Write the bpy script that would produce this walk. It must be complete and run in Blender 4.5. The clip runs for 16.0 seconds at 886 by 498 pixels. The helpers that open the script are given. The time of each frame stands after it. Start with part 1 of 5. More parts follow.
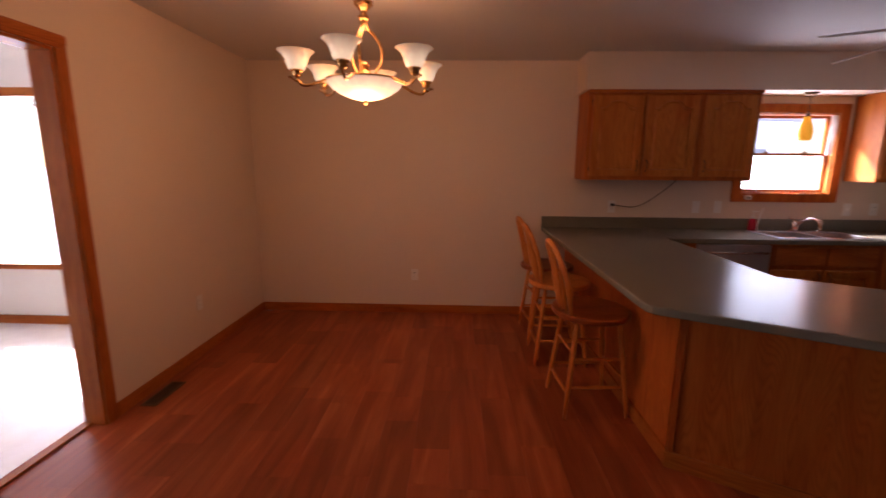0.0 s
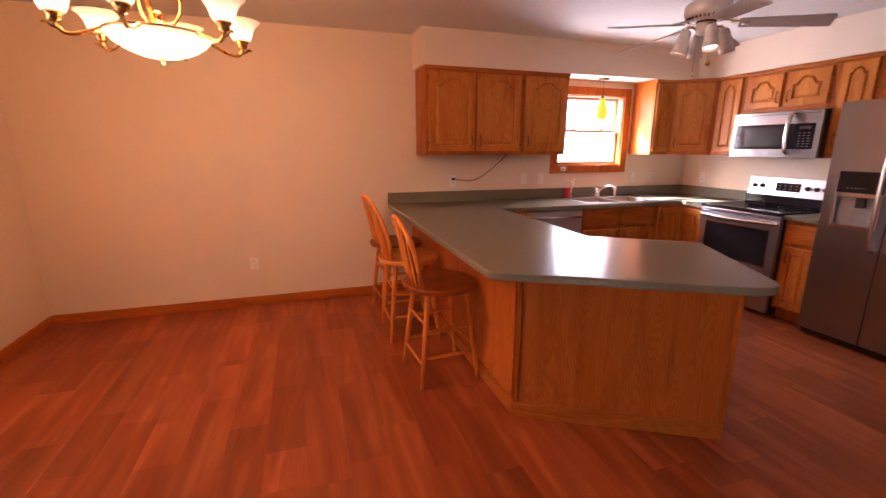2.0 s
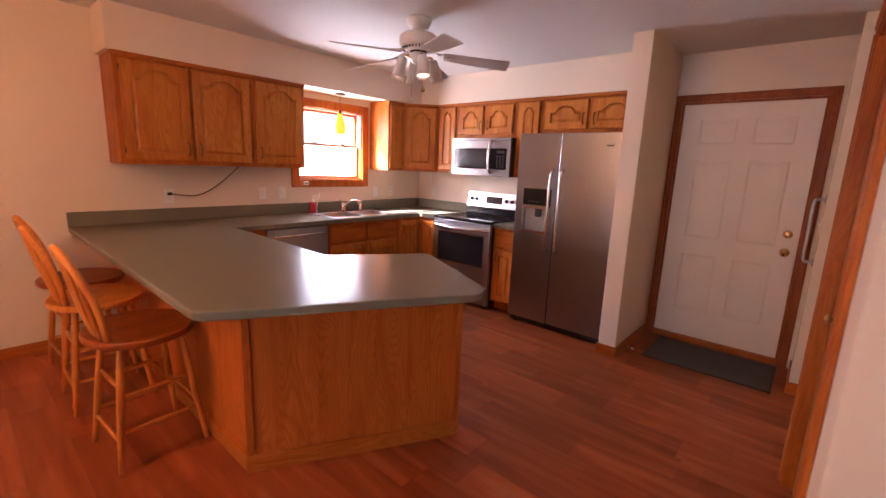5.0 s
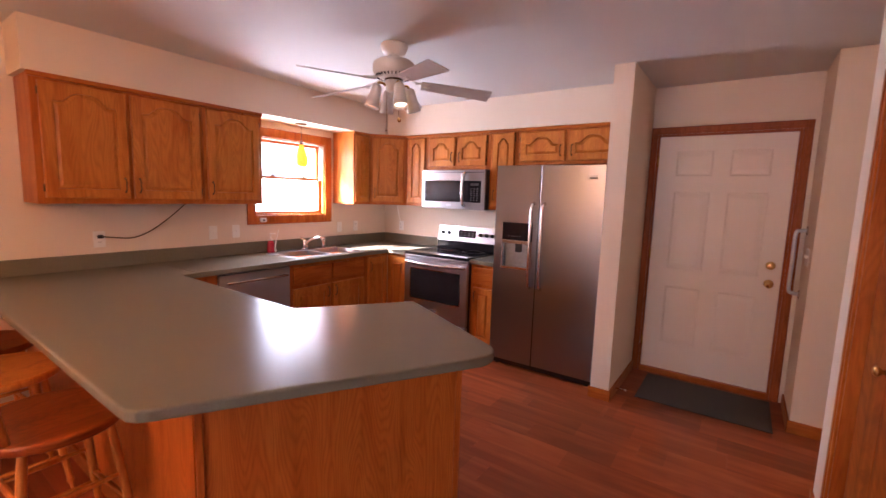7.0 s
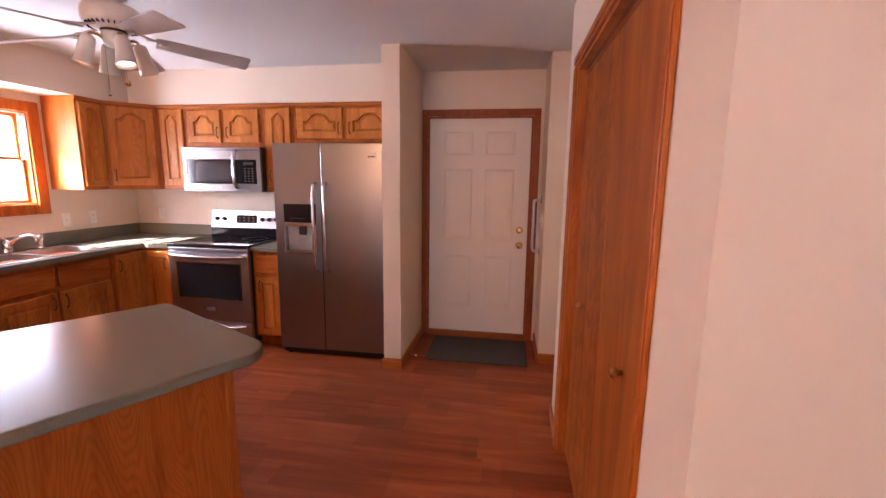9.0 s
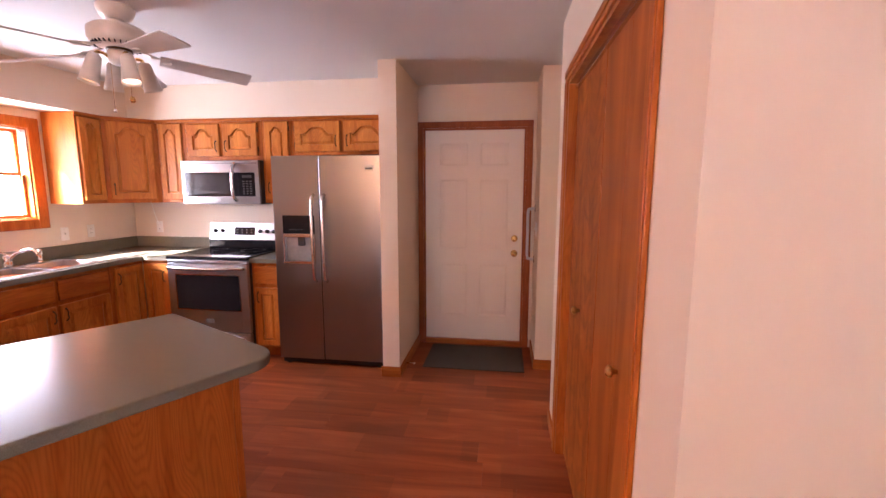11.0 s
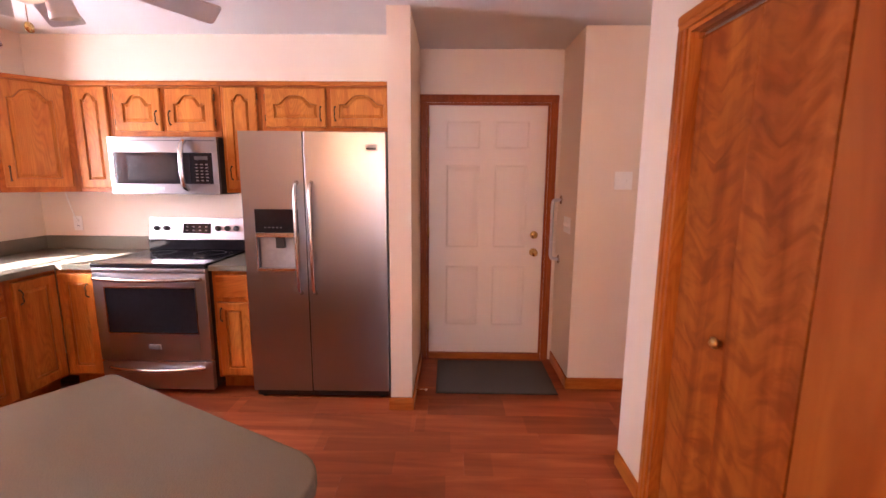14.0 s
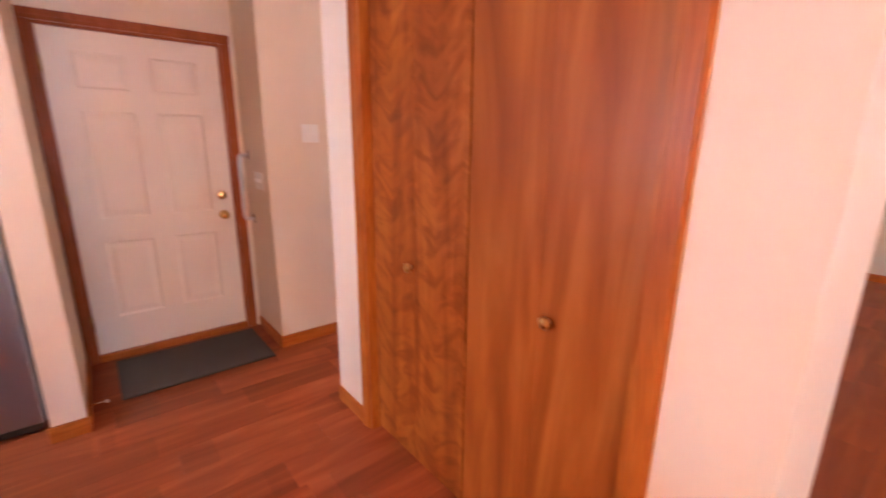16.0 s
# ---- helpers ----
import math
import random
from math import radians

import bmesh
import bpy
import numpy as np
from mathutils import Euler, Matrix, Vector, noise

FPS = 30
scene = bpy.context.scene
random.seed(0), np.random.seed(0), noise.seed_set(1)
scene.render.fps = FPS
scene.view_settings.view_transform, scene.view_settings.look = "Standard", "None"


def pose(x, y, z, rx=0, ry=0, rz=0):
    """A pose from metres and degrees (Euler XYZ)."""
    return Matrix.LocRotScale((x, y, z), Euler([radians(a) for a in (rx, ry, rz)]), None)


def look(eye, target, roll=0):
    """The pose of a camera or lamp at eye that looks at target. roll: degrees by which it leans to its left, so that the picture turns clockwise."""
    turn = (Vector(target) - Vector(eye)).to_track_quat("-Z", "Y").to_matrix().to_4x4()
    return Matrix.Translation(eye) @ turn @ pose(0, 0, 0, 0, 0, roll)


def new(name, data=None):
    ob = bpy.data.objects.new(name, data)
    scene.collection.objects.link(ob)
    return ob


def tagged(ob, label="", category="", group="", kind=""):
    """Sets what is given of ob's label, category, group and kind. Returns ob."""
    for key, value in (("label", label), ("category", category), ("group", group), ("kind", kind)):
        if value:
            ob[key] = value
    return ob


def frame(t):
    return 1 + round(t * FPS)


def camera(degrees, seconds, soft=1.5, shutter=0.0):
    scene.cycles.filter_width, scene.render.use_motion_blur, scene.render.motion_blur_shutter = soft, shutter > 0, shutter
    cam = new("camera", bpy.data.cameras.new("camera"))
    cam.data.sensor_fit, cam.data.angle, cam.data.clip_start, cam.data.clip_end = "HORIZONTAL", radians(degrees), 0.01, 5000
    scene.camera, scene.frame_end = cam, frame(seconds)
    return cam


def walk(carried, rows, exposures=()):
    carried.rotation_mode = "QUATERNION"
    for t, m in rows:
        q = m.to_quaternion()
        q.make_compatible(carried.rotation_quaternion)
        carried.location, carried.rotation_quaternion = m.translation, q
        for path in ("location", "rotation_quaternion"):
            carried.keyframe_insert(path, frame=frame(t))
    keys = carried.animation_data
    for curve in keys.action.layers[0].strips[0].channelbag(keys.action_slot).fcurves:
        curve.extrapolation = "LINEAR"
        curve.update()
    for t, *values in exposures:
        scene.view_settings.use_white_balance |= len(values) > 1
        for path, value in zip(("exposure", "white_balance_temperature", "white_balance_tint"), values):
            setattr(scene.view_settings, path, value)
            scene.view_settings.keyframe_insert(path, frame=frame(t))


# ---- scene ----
cam = camera(91.7, 16.0, 1.5, 0.5)
PATH = [
    (0, (0.141, 0.204, 1.463), (0.079, 2.168, 1.093), 0.5),
    (0.5, (0.158, 0.272, 1.458), (0.349, 2.22, 1.048), -0.6),
    (1, (0.142, 0.281, 1.453), (0.507, 2.196, 1.009), -0.6),
    (1.5, (0.162, 0.276, 1.446), (0.648, 2.163, 0.995), -0.4),
    (2, (0.185, 0.282, 1.442), (0.789, 2.132, 0.981), 0.2),
    (2.5, (0.209, 0.279, 1.441), (0.94, 2.081, 0.975), 0.6),
    (3, (0.243, 0.267, 1.444), (1.134, 1.999, 0.992), 1.1),
    (3.5, (0.271, 0.249, 1.451), (1.295, 1.912, 1.02), 1.2),
    (4, (0.29, 0.236, 1.456), (1.41, 1.84, 1.04), 2.0),
    (4.5, (0.334, 0.239, 1.464), (1.704, 1.636, 1.048), 1.6),
    (5, (0.422, 0.347, 1.457), (1.91, 1.628, 1.074), 2.4),
    (7.5, (0.561, 0.695, 1.502), (2.275, 1.707, 1.306), 1.7),
    (8, (0.595, 0.638, 1.491), (2.459, 1.323, 1.26), 2.9),
    (8.5, (0.63, 0.572, 1.492), (2.578, 0.928, 1.207), 1.6),
    (9, (0.644, 0.573, 1.496), (2.595, 0.877, 1.176), 0.7),
    (11.5, (0.567, 0.6, 1.496), (2.531, 0.87, 1.228), 0.0),
    (12, (0.635, 0.652, 1.479), (2.595, 0.901, 1.166), 1.0),
    (12.5, (0.822, 0.761, 1.48), (2.783, 1.039, 1.2), 1.0),
    (13, (0.964, 0.904, 1.491), (2.924, 1.168, 1.195), 1.9),
    (13.5, (1.071, 1.072, 1.504), (3.043, 1.161, 1.187), -0.9),
    (14, (1.198, 1.164, 1.48), (3.172, 1.191, 1.159), 0.4),
    (14.5, (1.315, 1.251, 1.491), (3.292, 1.263, 1.186), -0.2),
    (15, (1.317, 1.301, 1.471), (3.228, 0.841, 1.1), -1.6),
    (15.5, (1.264, 1.268, 1.45), (3.005, 0.37, 1.049), -0.7),
    (16, (1.216, 1.209, 1.439), (2.717, -0.019, 0.951), 0.6),
]
walk(cam, [(t, look(eye, target, roll)) for t, eye, target, roll in PATH],
     exposures=[
         (0.0, 2.27, 6200, 36), (0.5, 2.72, 6350, 35), (1.0, 3.18, 6550, 36), (1.5, 3.50, 6650, 36), (3.0, 3.84, 6700, 35), (4.5, 3.80, 6500, 34),
         (5.0, 3.73, 6450, 34), (7.5, 3.93, 6100, 32), (9.0, 3.98, 6100, 31), (11.5, 4.23, 6200, 32), (12.0, 4.25, 6250, 32), (14.2, 4.46, 6400, 38), (15.0, 4.30, 6400, 39), (15.5, 4.55, 6350, 38), (16.0, 4.74, 6150, 33)])

# ---- world, sun, large lights ----
SUN_ELEV, SUN_DIR = 33.5, (0.804, -0.595)          # the way in which sunlight travels over the ground
world = bpy.data.worlds.new("sky")
scene.world = world
world.use_nodes = True
wn, wl = world.node_tree.nodes, world.node_tree.links
sky = wn.new("ShaderNodeTexSky")
sky.sky_type, sky.sun_disc = "NISHITA", False
sky.sun_elevation = radians(SUN_ELEV)
sky.sun_rotation = math.atan2(-SUN_DIR[0], -SUN_DIR[1])
wl.new(sky.outputs[0], wn["Background"].inputs[0])
wn["Background"].inputs[1].default_value = 0.065

sun_data = bpy.data.lights.new("sun", "SUN")
sun_data.energy, sun_data.angle, sun_data.color = 5.0, radians(0.53), (1.0, 0.95, 0.86)
sun = new("sun", sun_data)
down = math.tan(radians(SUN_ELEV))
sun.matrix_world = look((-SUN_DIR[0] * 20, -SUN_DIR[1] * 20, 20 * down), (0, 0, 0))


def window_light(name, eye, target, w, h, power, colour=(1.0, 0.97, 0.95)):
    d = bpy.data.lights.new(name, "AREA")
    d.shape, d.size, d.size_y, d.energy, d.color = "RECTANGLE", w, h, power, colour
    ob = new(name, d)
    ob.matrix_world = look(eye, target)
    return ob


# daylight of the openings; the living and sunroom side windows are assumed
window_light("kitchen_window_light", (3.24, 4.52, 1.62), (3.24, 0.0, 1.45), 0.78, 0.66, 2.7, (0.84, 0.94, 1.0))
# fill lamp added at the unseen west window to brighten the door alcove
window_light("sunroom_fill_light", (-5.12, 1.5, 1.45), (4.0, 1.1, 1.55), 2.9, 1.05, 0.62, (0.90, 0.95, 1.0))
# fill lamp added at an unseen window, brightens the peninsula and closet end
window_light("living_fill_light", (-1.72, -2.6, 1.42), (3.0, -0.6, 1.5), 1.5, 1.0, 0.30, (0.93, 0.97, 1.0))


def bulb(name, x, y, z, power, radius, colour):
    d = bpy.data.lights.new(name, "POINT")
    d.energy, d.shadow_soft_size, d.color = power, radius, colour
    ob = new(name, d)
    ob.location = (x, y, z)
    return ob


CHX, CHY = -0.342, 2.531                             # chandelier
FANX, FANY = 2.71, 2.62                              # ceiling fan
bulb("chandelier_bulb", CHX, CHY, 2.16, 2.95, 0.16, (1.0, 0.51, 0.205))
bulb("chandelier_low_bulb", CHX, CHY, 1.74, 2.95, 0.10, (1.0, 0.51, 0.205))



def spot(name, x, y, z, target, power, cone, colour):
    d = bpy.data.lights.new(name, "SPOT")
    d.energy, d.spot_size, d.spot_blend, d.shadow_soft_size, d.color = power, radians(cone), 0.6, 0.03, colour
    ob = new(name, d)
    ob.matrix_world = look((x, y, z), target)
    return ob


for a in (150, 240):
    c_, s_ = math.cos(radians(a)), math.sin(radians(a))
    spot("fan_spot_light", FANX + 0.14 * c_, FANY + 0.14 * s_, 2.02, (FANX + 1.1 * c_, FANY + 1.1 * s_, 0.0), 0.06, 110, (1.0, 0.74, 0.48))
bulb("hall_ceiling_light", 3.70, -1.3, 2.25, 0.75, 0.10, (1.0, 0.74, 0.42))

# ---- materials ----


def material(name, rough=0.5, metal=0.0):
    m = bpy.data.materials.new(name)
    m.use_nodes = True
    b = m.node_tree.nodes["Principled BSDF"]
    b.inputs["Roughness"].default_value, b.inputs["Metallic"].default_value = rough, metal
    return m, m.node_tree.nodes, m.node_tree.links, b


def ramp(n, stops):
    r = n.new("ShaderNodeValToRGB")
    e = r.color_ramp.elements
    while len(e) < len(stops):
        e.new(0.5)
    for k, (p, c) in zip(e, stops):
        k.position, k.color = p, (*c, 1)
    return r


def noise_at(n, l, scale, detail=4.0, stretch=(1, 1, 1), shift=None):
    """Noise on the object's own coordinates."""
    c, mp, t = n.new("ShaderNodeTexCoord"), n.new("ShaderNodeMapping"), n.new("ShaderNodeTexNoise")
    mp.inputs["Scale"].default_value = stretch
    l.new(c.outputs["Object"], mp.inputs["Vector"])
    if shift is not None:
        l.new(shift, mp.inputs["Location"])
    l.new(mp.outputs[0], t.inputs["Vector"])
    t.inputs["Scale"].default_value, t.inputs["Detail"].default_value = scale, detail
    return t


def bump_from(n, l, b, height, strength, distance):
    bp = n.new("ShaderNodeBump")
    bp.inputs["Strength"].default_value, bp.inputs["Distance"].default_value = strength, distance
    l.new(height, bp.inputs["Height"])
    l.new(bp.outputs[0], b.inputs["Normal"])


def plain(name, colour, rough=0.5, metal=0.0, vary=0.08, scale=30.0, bump=0.0):
    """A plain surface with slight unevenness at two scales."""
    m, n, l, b = material(name, rough, metal)
    t = noise_at(n, l, scale, 5)
    r = ramp(n, [(0.3, [c * (1 - vary) for c in colour]), (0.7, [min(1, c * (1 + vary)) for c in colour])])
    l.new(t.outputs[0], r.inputs[0])
    l.new(r.outputs[0], b.inputs["Base Color"])
    rr = n.new("ShaderNodeMapRange")
    rr.inputs["To Min"].default_value, rr.inputs["To Max"].default_value = max(0, rough - 0.06), min(1, rough + 0.08)
    t2 = noise_at(n, l, scale * 0.15, 3)
    l.new(t2.outputs[0], rr.inputs["Value"])
    l.new(rr.outputs[0], b.inputs["Roughness"])
    if bump:
        bump_from(n, l, b, t.outputs[0], bump, 0.002)
    return m


def paint(name, colour, rough, scale, strength):
    """Rolled wall paint: fine orange-peel relief and a slow drift of tone."""
    m, n, l, b = material(name, rough)
    slow, fine = noise_at(n, l, 0.9, 3), noise_at(n, l, scale, 3)
    r = ramp(n, [(0.3, [c * 0.965 for c in colour]), (0.7, colour)])
    l.new(slow.outputs[0], r.inputs[0])
    l.new(r.outputs[0], b.inputs["Base Color"])
    bump_from(n, l, b, fine.outputs[0], strength, 0.003)
    return m


def wood(name, light, mid, dark, rough, along="z", figure=1.0, coat=0.03, rings=46.0, ring_mix=0.34):
    """Varnished oak: cathedral figure from cut growth rings, pores along the grain, a slow drift."""
    m, n, l, b = material(name, rough)
    i = "xyz".index(along)
    info = n.new("ShaderNodeObjectInfo")
    sh = n.new("ShaderNodeMath")
    sh.operation = "MULTIPLY"
    sh.inputs[1].default_value = 37.0
    l.new(info.outputs["Random"], sh.inputs[0])

    def along_grain(across, lengthwise):
        v = [across] * 3
        v[i] = lengthwise
        return v

    band = noise_at(n, l, 1.0 * figure, 3, along_grain(9.0, 1.0), sh.outputs[0])
    band.inputs["Distortion"].default_value = 1.2
    pore = noise_at(n, l, 1.0, 3, along_grain(190.0, 11.0), sh.outputs[0])
    trunk = noise_at(n, l, 1.0 * figure, 2.2, along_grain(4.2, 0.6), sh.outputs[0])
    turn, wave = n.new("ShaderNodeMath"), n.new("ShaderNodeMath")
    turn.operation, wave.operation = "MULTIPLY", "SINE"
    turn.inputs[1].default_value = rings * 6.283
    l.new(trunk.outputs[0], turn.inputs[0])
    l.new(turn.outputs[0], wave.inputs[0])
    r = ramp(n, [(0.32, dark), (0.46, mid), (0.56, light), (0.68, mid)])
    l.new(band.outputs[0], r.inputs[0])
    rr = ramp(n, [(0.0, (0.66, 0.58, 0.50)), (0.42, (0.94, 0.92, 0.90)), (1.0, (1.08, 1.08, 1.08))])
    half = n.new("ShaderNodeMapRange")
    half.inputs["From Min"].default_value, half.inputs["From Max"].default_value = -1.0, 1.0
    l.new(wave.outputs[0], half.inputs["Value"])
    l.new(half.outputs[0], rr.inputs[0])
    pr = ramp(n, [(0.34, (0.78, 0.72, 0.66)), (0.56, (1, 1, 1))])
    l.new(pore.outputs[0], pr.inputs[0])
    below = r.outputs[0]
    for over, mix in ((rr, ring_mix), (pr, 0.5)):
        mx = n.new("ShaderNodeMix")
        mx.data_type, mx.blend_type = "RGBA", "MULTIPLY"
        mx.inputs[0].default_value = mix
        l.new(below, mx.inputs[6])
        l.new(over.outputs[0], mx.inputs[7])
        below = mx.outputs[2]
    l.new(below, b.inputs["Base Color"])
    b.inputs["Coat Weight"].default_value, b.inputs["Coat Roughness"].default_value = coat, 0.22
    b.inputs["Specular IOR Level"].default_value = 0.2
    bump_from(n, l, b, pore.outputs[0], 0.12, 0.0006)
    return m


def brushed(name, colour, rough, along="z"):
    """Brushed steel: even, with a faint drift of sheen."""
    m, n, l, b = material(name, rough, 1.0)
    slow = noise_at(n, l, 0.8, 2)
    r = ramp(n, [(0.3, [c * 0.95 for c in colour]), (0.7, colour)])
    l.new(slow.outputs[0], r.inputs[0])
    l.new(r.outputs[0], b.inputs["Base Color"])
    return m


def glowing(name, colour, strength, rough=0.35, fade=None):
    m, n, l, b = material(name, rough)
    t = noise_at(n, l, 24.0, 4)
    r = ramp(n, [(0.3, [c * 0.85 for c in colour]), (0.7, colour)])
    l.new(t.outputs[0], r.inputs[0])
    l.new(r.outputs[0], b.inputs["Base Color"])
    l.new(r.outputs[0], b.inputs["Emission Color"])
    b.inputs["Emission Strength"].default_value = strength
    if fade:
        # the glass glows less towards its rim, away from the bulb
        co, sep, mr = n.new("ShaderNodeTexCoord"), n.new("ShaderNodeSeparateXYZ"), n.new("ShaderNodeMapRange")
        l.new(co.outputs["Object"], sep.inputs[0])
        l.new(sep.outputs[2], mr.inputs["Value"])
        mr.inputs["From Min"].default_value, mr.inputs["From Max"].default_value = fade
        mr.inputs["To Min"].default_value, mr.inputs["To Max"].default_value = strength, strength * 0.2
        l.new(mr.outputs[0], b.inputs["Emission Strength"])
    return m


def floor_wood():
    """Laminate planks: tone by plank, strips and grain along y."""
    m, n, l, b = material("laminate_floor", 0.33)
    b.inputs["Specular IOR Level"].default_value = 0.20
    info = n.new("ShaderNodeObjectInfo")
    geo = n.new("ShaderNodeNewGeometry")
    add = n.new("ShaderNodeMath")
    add.operation = "ADD"
    l.new(info.outputs["Random"], add.inputs[0])
    l.new(geo.outputs["Random Per Island"], add.inputs[1])
    sh = n.new("ShaderNodeMath")
    sh.operation = "MULTIPLY"
    sh.inputs[1].default_value = 53.0
    l.new(add.outputs[0], sh.inputs[0])
    band = noise_at(n, l, 1.0, 4, (9.0, 0.9, 1.0), sh.outputs[0])
    band.inputs["Distortion"].default_value = 0.9
    pore = noise_at(n, l, 1.0, 3, (170.0, 5.0, 1.0), sh.outputs[0])
    r = ramp(n, [(0.32, (0.23, 0.048, 0.015)), (0.47, (0.295, 0.068, 0.021)), (0.55, (0.325, 0.078, 0.024)), (0.68, (0.41, 0.110, 0.035))])
    l.new(band.outputs[0], r.inputs[0])
    pr = ramp(n, [(0.34, (0.90, 0.87, 0.84)), (0.55, (1, 1, 1))])
    l.new(pore.outputs[0], pr.inputs[0])
    mx = n.new("ShaderNodeMix")
    mx.data_type, mx.blend_type = "RGBA", "MULTIPLY"
    mx.inputs[0].default_value = 0.8
    l.new(r.outputs[0], mx.inputs[6])
    l.new(pr.outputs[0], mx.inputs[7])
    # the print changes at staggered lengths
    co, sep = n.new("ShaderNodeTexCoord"), n.new("ShaderNodeSeparateXYZ")
    l.new(co.outputs["Object"], sep.inputs[0])

    def calc(op, a, b_):
        q = n.new("ShaderNodeMath")
        q.operation = op
        for k, v in ((0, a), (1, b_)):
            if isinstance(v, (int, float)):
                q.inputs[k].default_value = v
            else:
                l.new(v, q.inputs[k])
        return q.outputs[0]

    strip = calc("FLOOR", calc("DIVIDE", sep.outputs[0], 0.1901), 0.0)
    cut = calc("FLOOR", calc("DIVIDE", calc("ADD", sep.outputs[1], calc("ADD", calc("MULTIPLY", strip, 0.37), add.outputs[0])), 0.61), 0.0)
    cell, fr = n.new("ShaderNodeCombineXYZ"), n.new("ShaderNodeTexWhiteNoise")
    l.new(strip, cell.inputs[0])
    l.new(cut, cell.inputs[1])
    l.new(sh.outputs[0], cell.inputs[2])
    l.new(cell.outputs[0], fr.inputs["Vector"])
    tone = n.new("ShaderNodeMapRange")
    tone.inputs["To Min"].default_value, tone.inputs["To Max"].default_value = 0.80, 1.18
    l.new(fr.outputs[0], tone.inputs["Value"])
    hs = n.new("ShaderNodeHueSaturation")
    l.new(tone.outputs[0], hs.inputs["Value"])
    l.new(mx.outputs[2], hs.inputs["Color"])
    l.new(hs.outputs[0], b.inputs["Base Color"])
    wear = noise_at(n, l, 3.0, 4)
    rr = n.new("ShaderNodeMapRange")
    rr.inputs["To Min"].default_value, rr.inputs["To Max"].default_value = 0.28, 0.44
    l.new(wear.outputs[0], rr.inputs["Value"])
    l.new(rr.outputs[0], b.inputs["Roughness"])
    bump_from(n, l, b, pore.outputs[0], 0.08, 0.0006)
    return m


def laminate_top():
    """Grey-green counter laminate with a fine fleck."""
    m, n, l, b = material("counter_laminate", 0.34)
    b.inputs["Specular IOR Level"].default_value = 0.08
    fleck, slow = noise_at(n, l, 420.0, 2), noise_at(n, l, 3.0, 4)
    r = ramp(n, [(0.35, (0.158, 0.145, 0.108)), (0.5, (0.182, 0.168, 0.126)), (0.66, (0.205, 0.190, 0.145))])
    l.new(fleck.outputs[0], r.inputs[0])
    l.new(r.outputs[0], b.inputs["Base Color"])
    rr = n.new("ShaderNodeMapRange")
    rr.inputs["To Min"].default_value, rr.inputs["To Max"].default_value = 0.20, 0.28
    l.new(slow.outputs[0], rr.inputs["Value"])
    l.new(rr.outputs[0], b.inputs["Roughness"])
    return m


def flamed(name, strong, across=7.0, up=13.0):
    """Stained birch veneer: upright bands crossed by a rippling figure."""
    m, n, l, b = material(name, 0.46)
    b.inputs["Specular IOR Level"].default_value = 0.18
    info = n.new("ShaderNodeObjectInfo")
    sh = n.new("ShaderNodeMath")
    sh.operation = "MULTIPLY"
    sh.inputs[1].default_value = 29.0
    l.new(info.outputs["Random"], sh.inputs[0])
    band = noise_at(n, l, 1.0, 4, (7.0, 7.0, 0.8), sh.outputs[0])
    band.inputs["Distortion"].default_value = 1.2
    # herringbone: the ripple climbs to both sides of each leaf's middle
    co, sep, com = n.new("ShaderNodeTexCoord"), n.new("ShaderNodeSeparateXYZ"), n.new("ShaderNodeCombineXYZ")
    ping, slope, flame = n.new("ShaderNodeMath"), n.new("ShaderNodeMath"), n.new("ShaderNodeTexNoise")
    ping.operation, slope.operation = "PINGPONG", "MULTIPLY_ADD"
    ping.inputs[1].default_value, slope.inputs[1].default_value = 0.15, 0.55
    l.new(co.outputs["Object"], sep.inputs[0])
    l.new(sep.outputs[0], ping.inputs[0])
    l.new(ping.outputs[0], slope.inputs[0])
    l.new(sep.outputs[2], slope.inputs[2])
    l.new(sep.outputs[0], com.inputs[0])
    l.new(slope.outputs[0], com.inputs[2])
    mp = n.new("ShaderNodeMapping")
    mp.inputs["Scale"].default_value = (across, across, up)
    l.new(com.outputs[0], mp.inputs["Vector"])
    l.new(sh.outputs[0], mp.inputs["Location"])
    l.new(mp.outputs[0], flame.inputs["Vector"])
    flame.inputs["Scale"].default_value, flame.inputs["Detail"].default_value, flame.inputs["Distortion"].default_value = 1.0, 3.5, 0.9
    r = ramp(n, [(0.28, (0.205, 0.041, 0.004)), (0.5, (0.315, 0.080, 0.009)), (0.72, (0.42, 0.130, 0.019))])
    l.new(band.outputs[0], r.inputs[0])
    fr = ramp(n, [(0.36, (0.64, 0.50, 0.40)), (0.56, (1.0, 1.0, 1.0)), (0.7, (1.12, 1.12, 1.1))])
    l.new(flame.outputs[0], fr.inputs[0])
    mx = n.new("ShaderNodeMix")
    mx.data_type, mx.blend_type = "RGBA", "MULTIPLY"
    mx.inputs[0].default_value = strong
    l.new(r.outputs[0], mx.inputs[6])
    l.new(fr.outputs[0], mx.inputs[7])
    l.new(mx.outputs[2], b.inputs["Base Color"])
    b.inputs["Coat Weight"].default_value, b.inputs["Coat Roughness"].default_value = 0.05, 0.3
    bump_from(n, l, b, flame.outputs[0], 0.04, 0.0006)
    return m


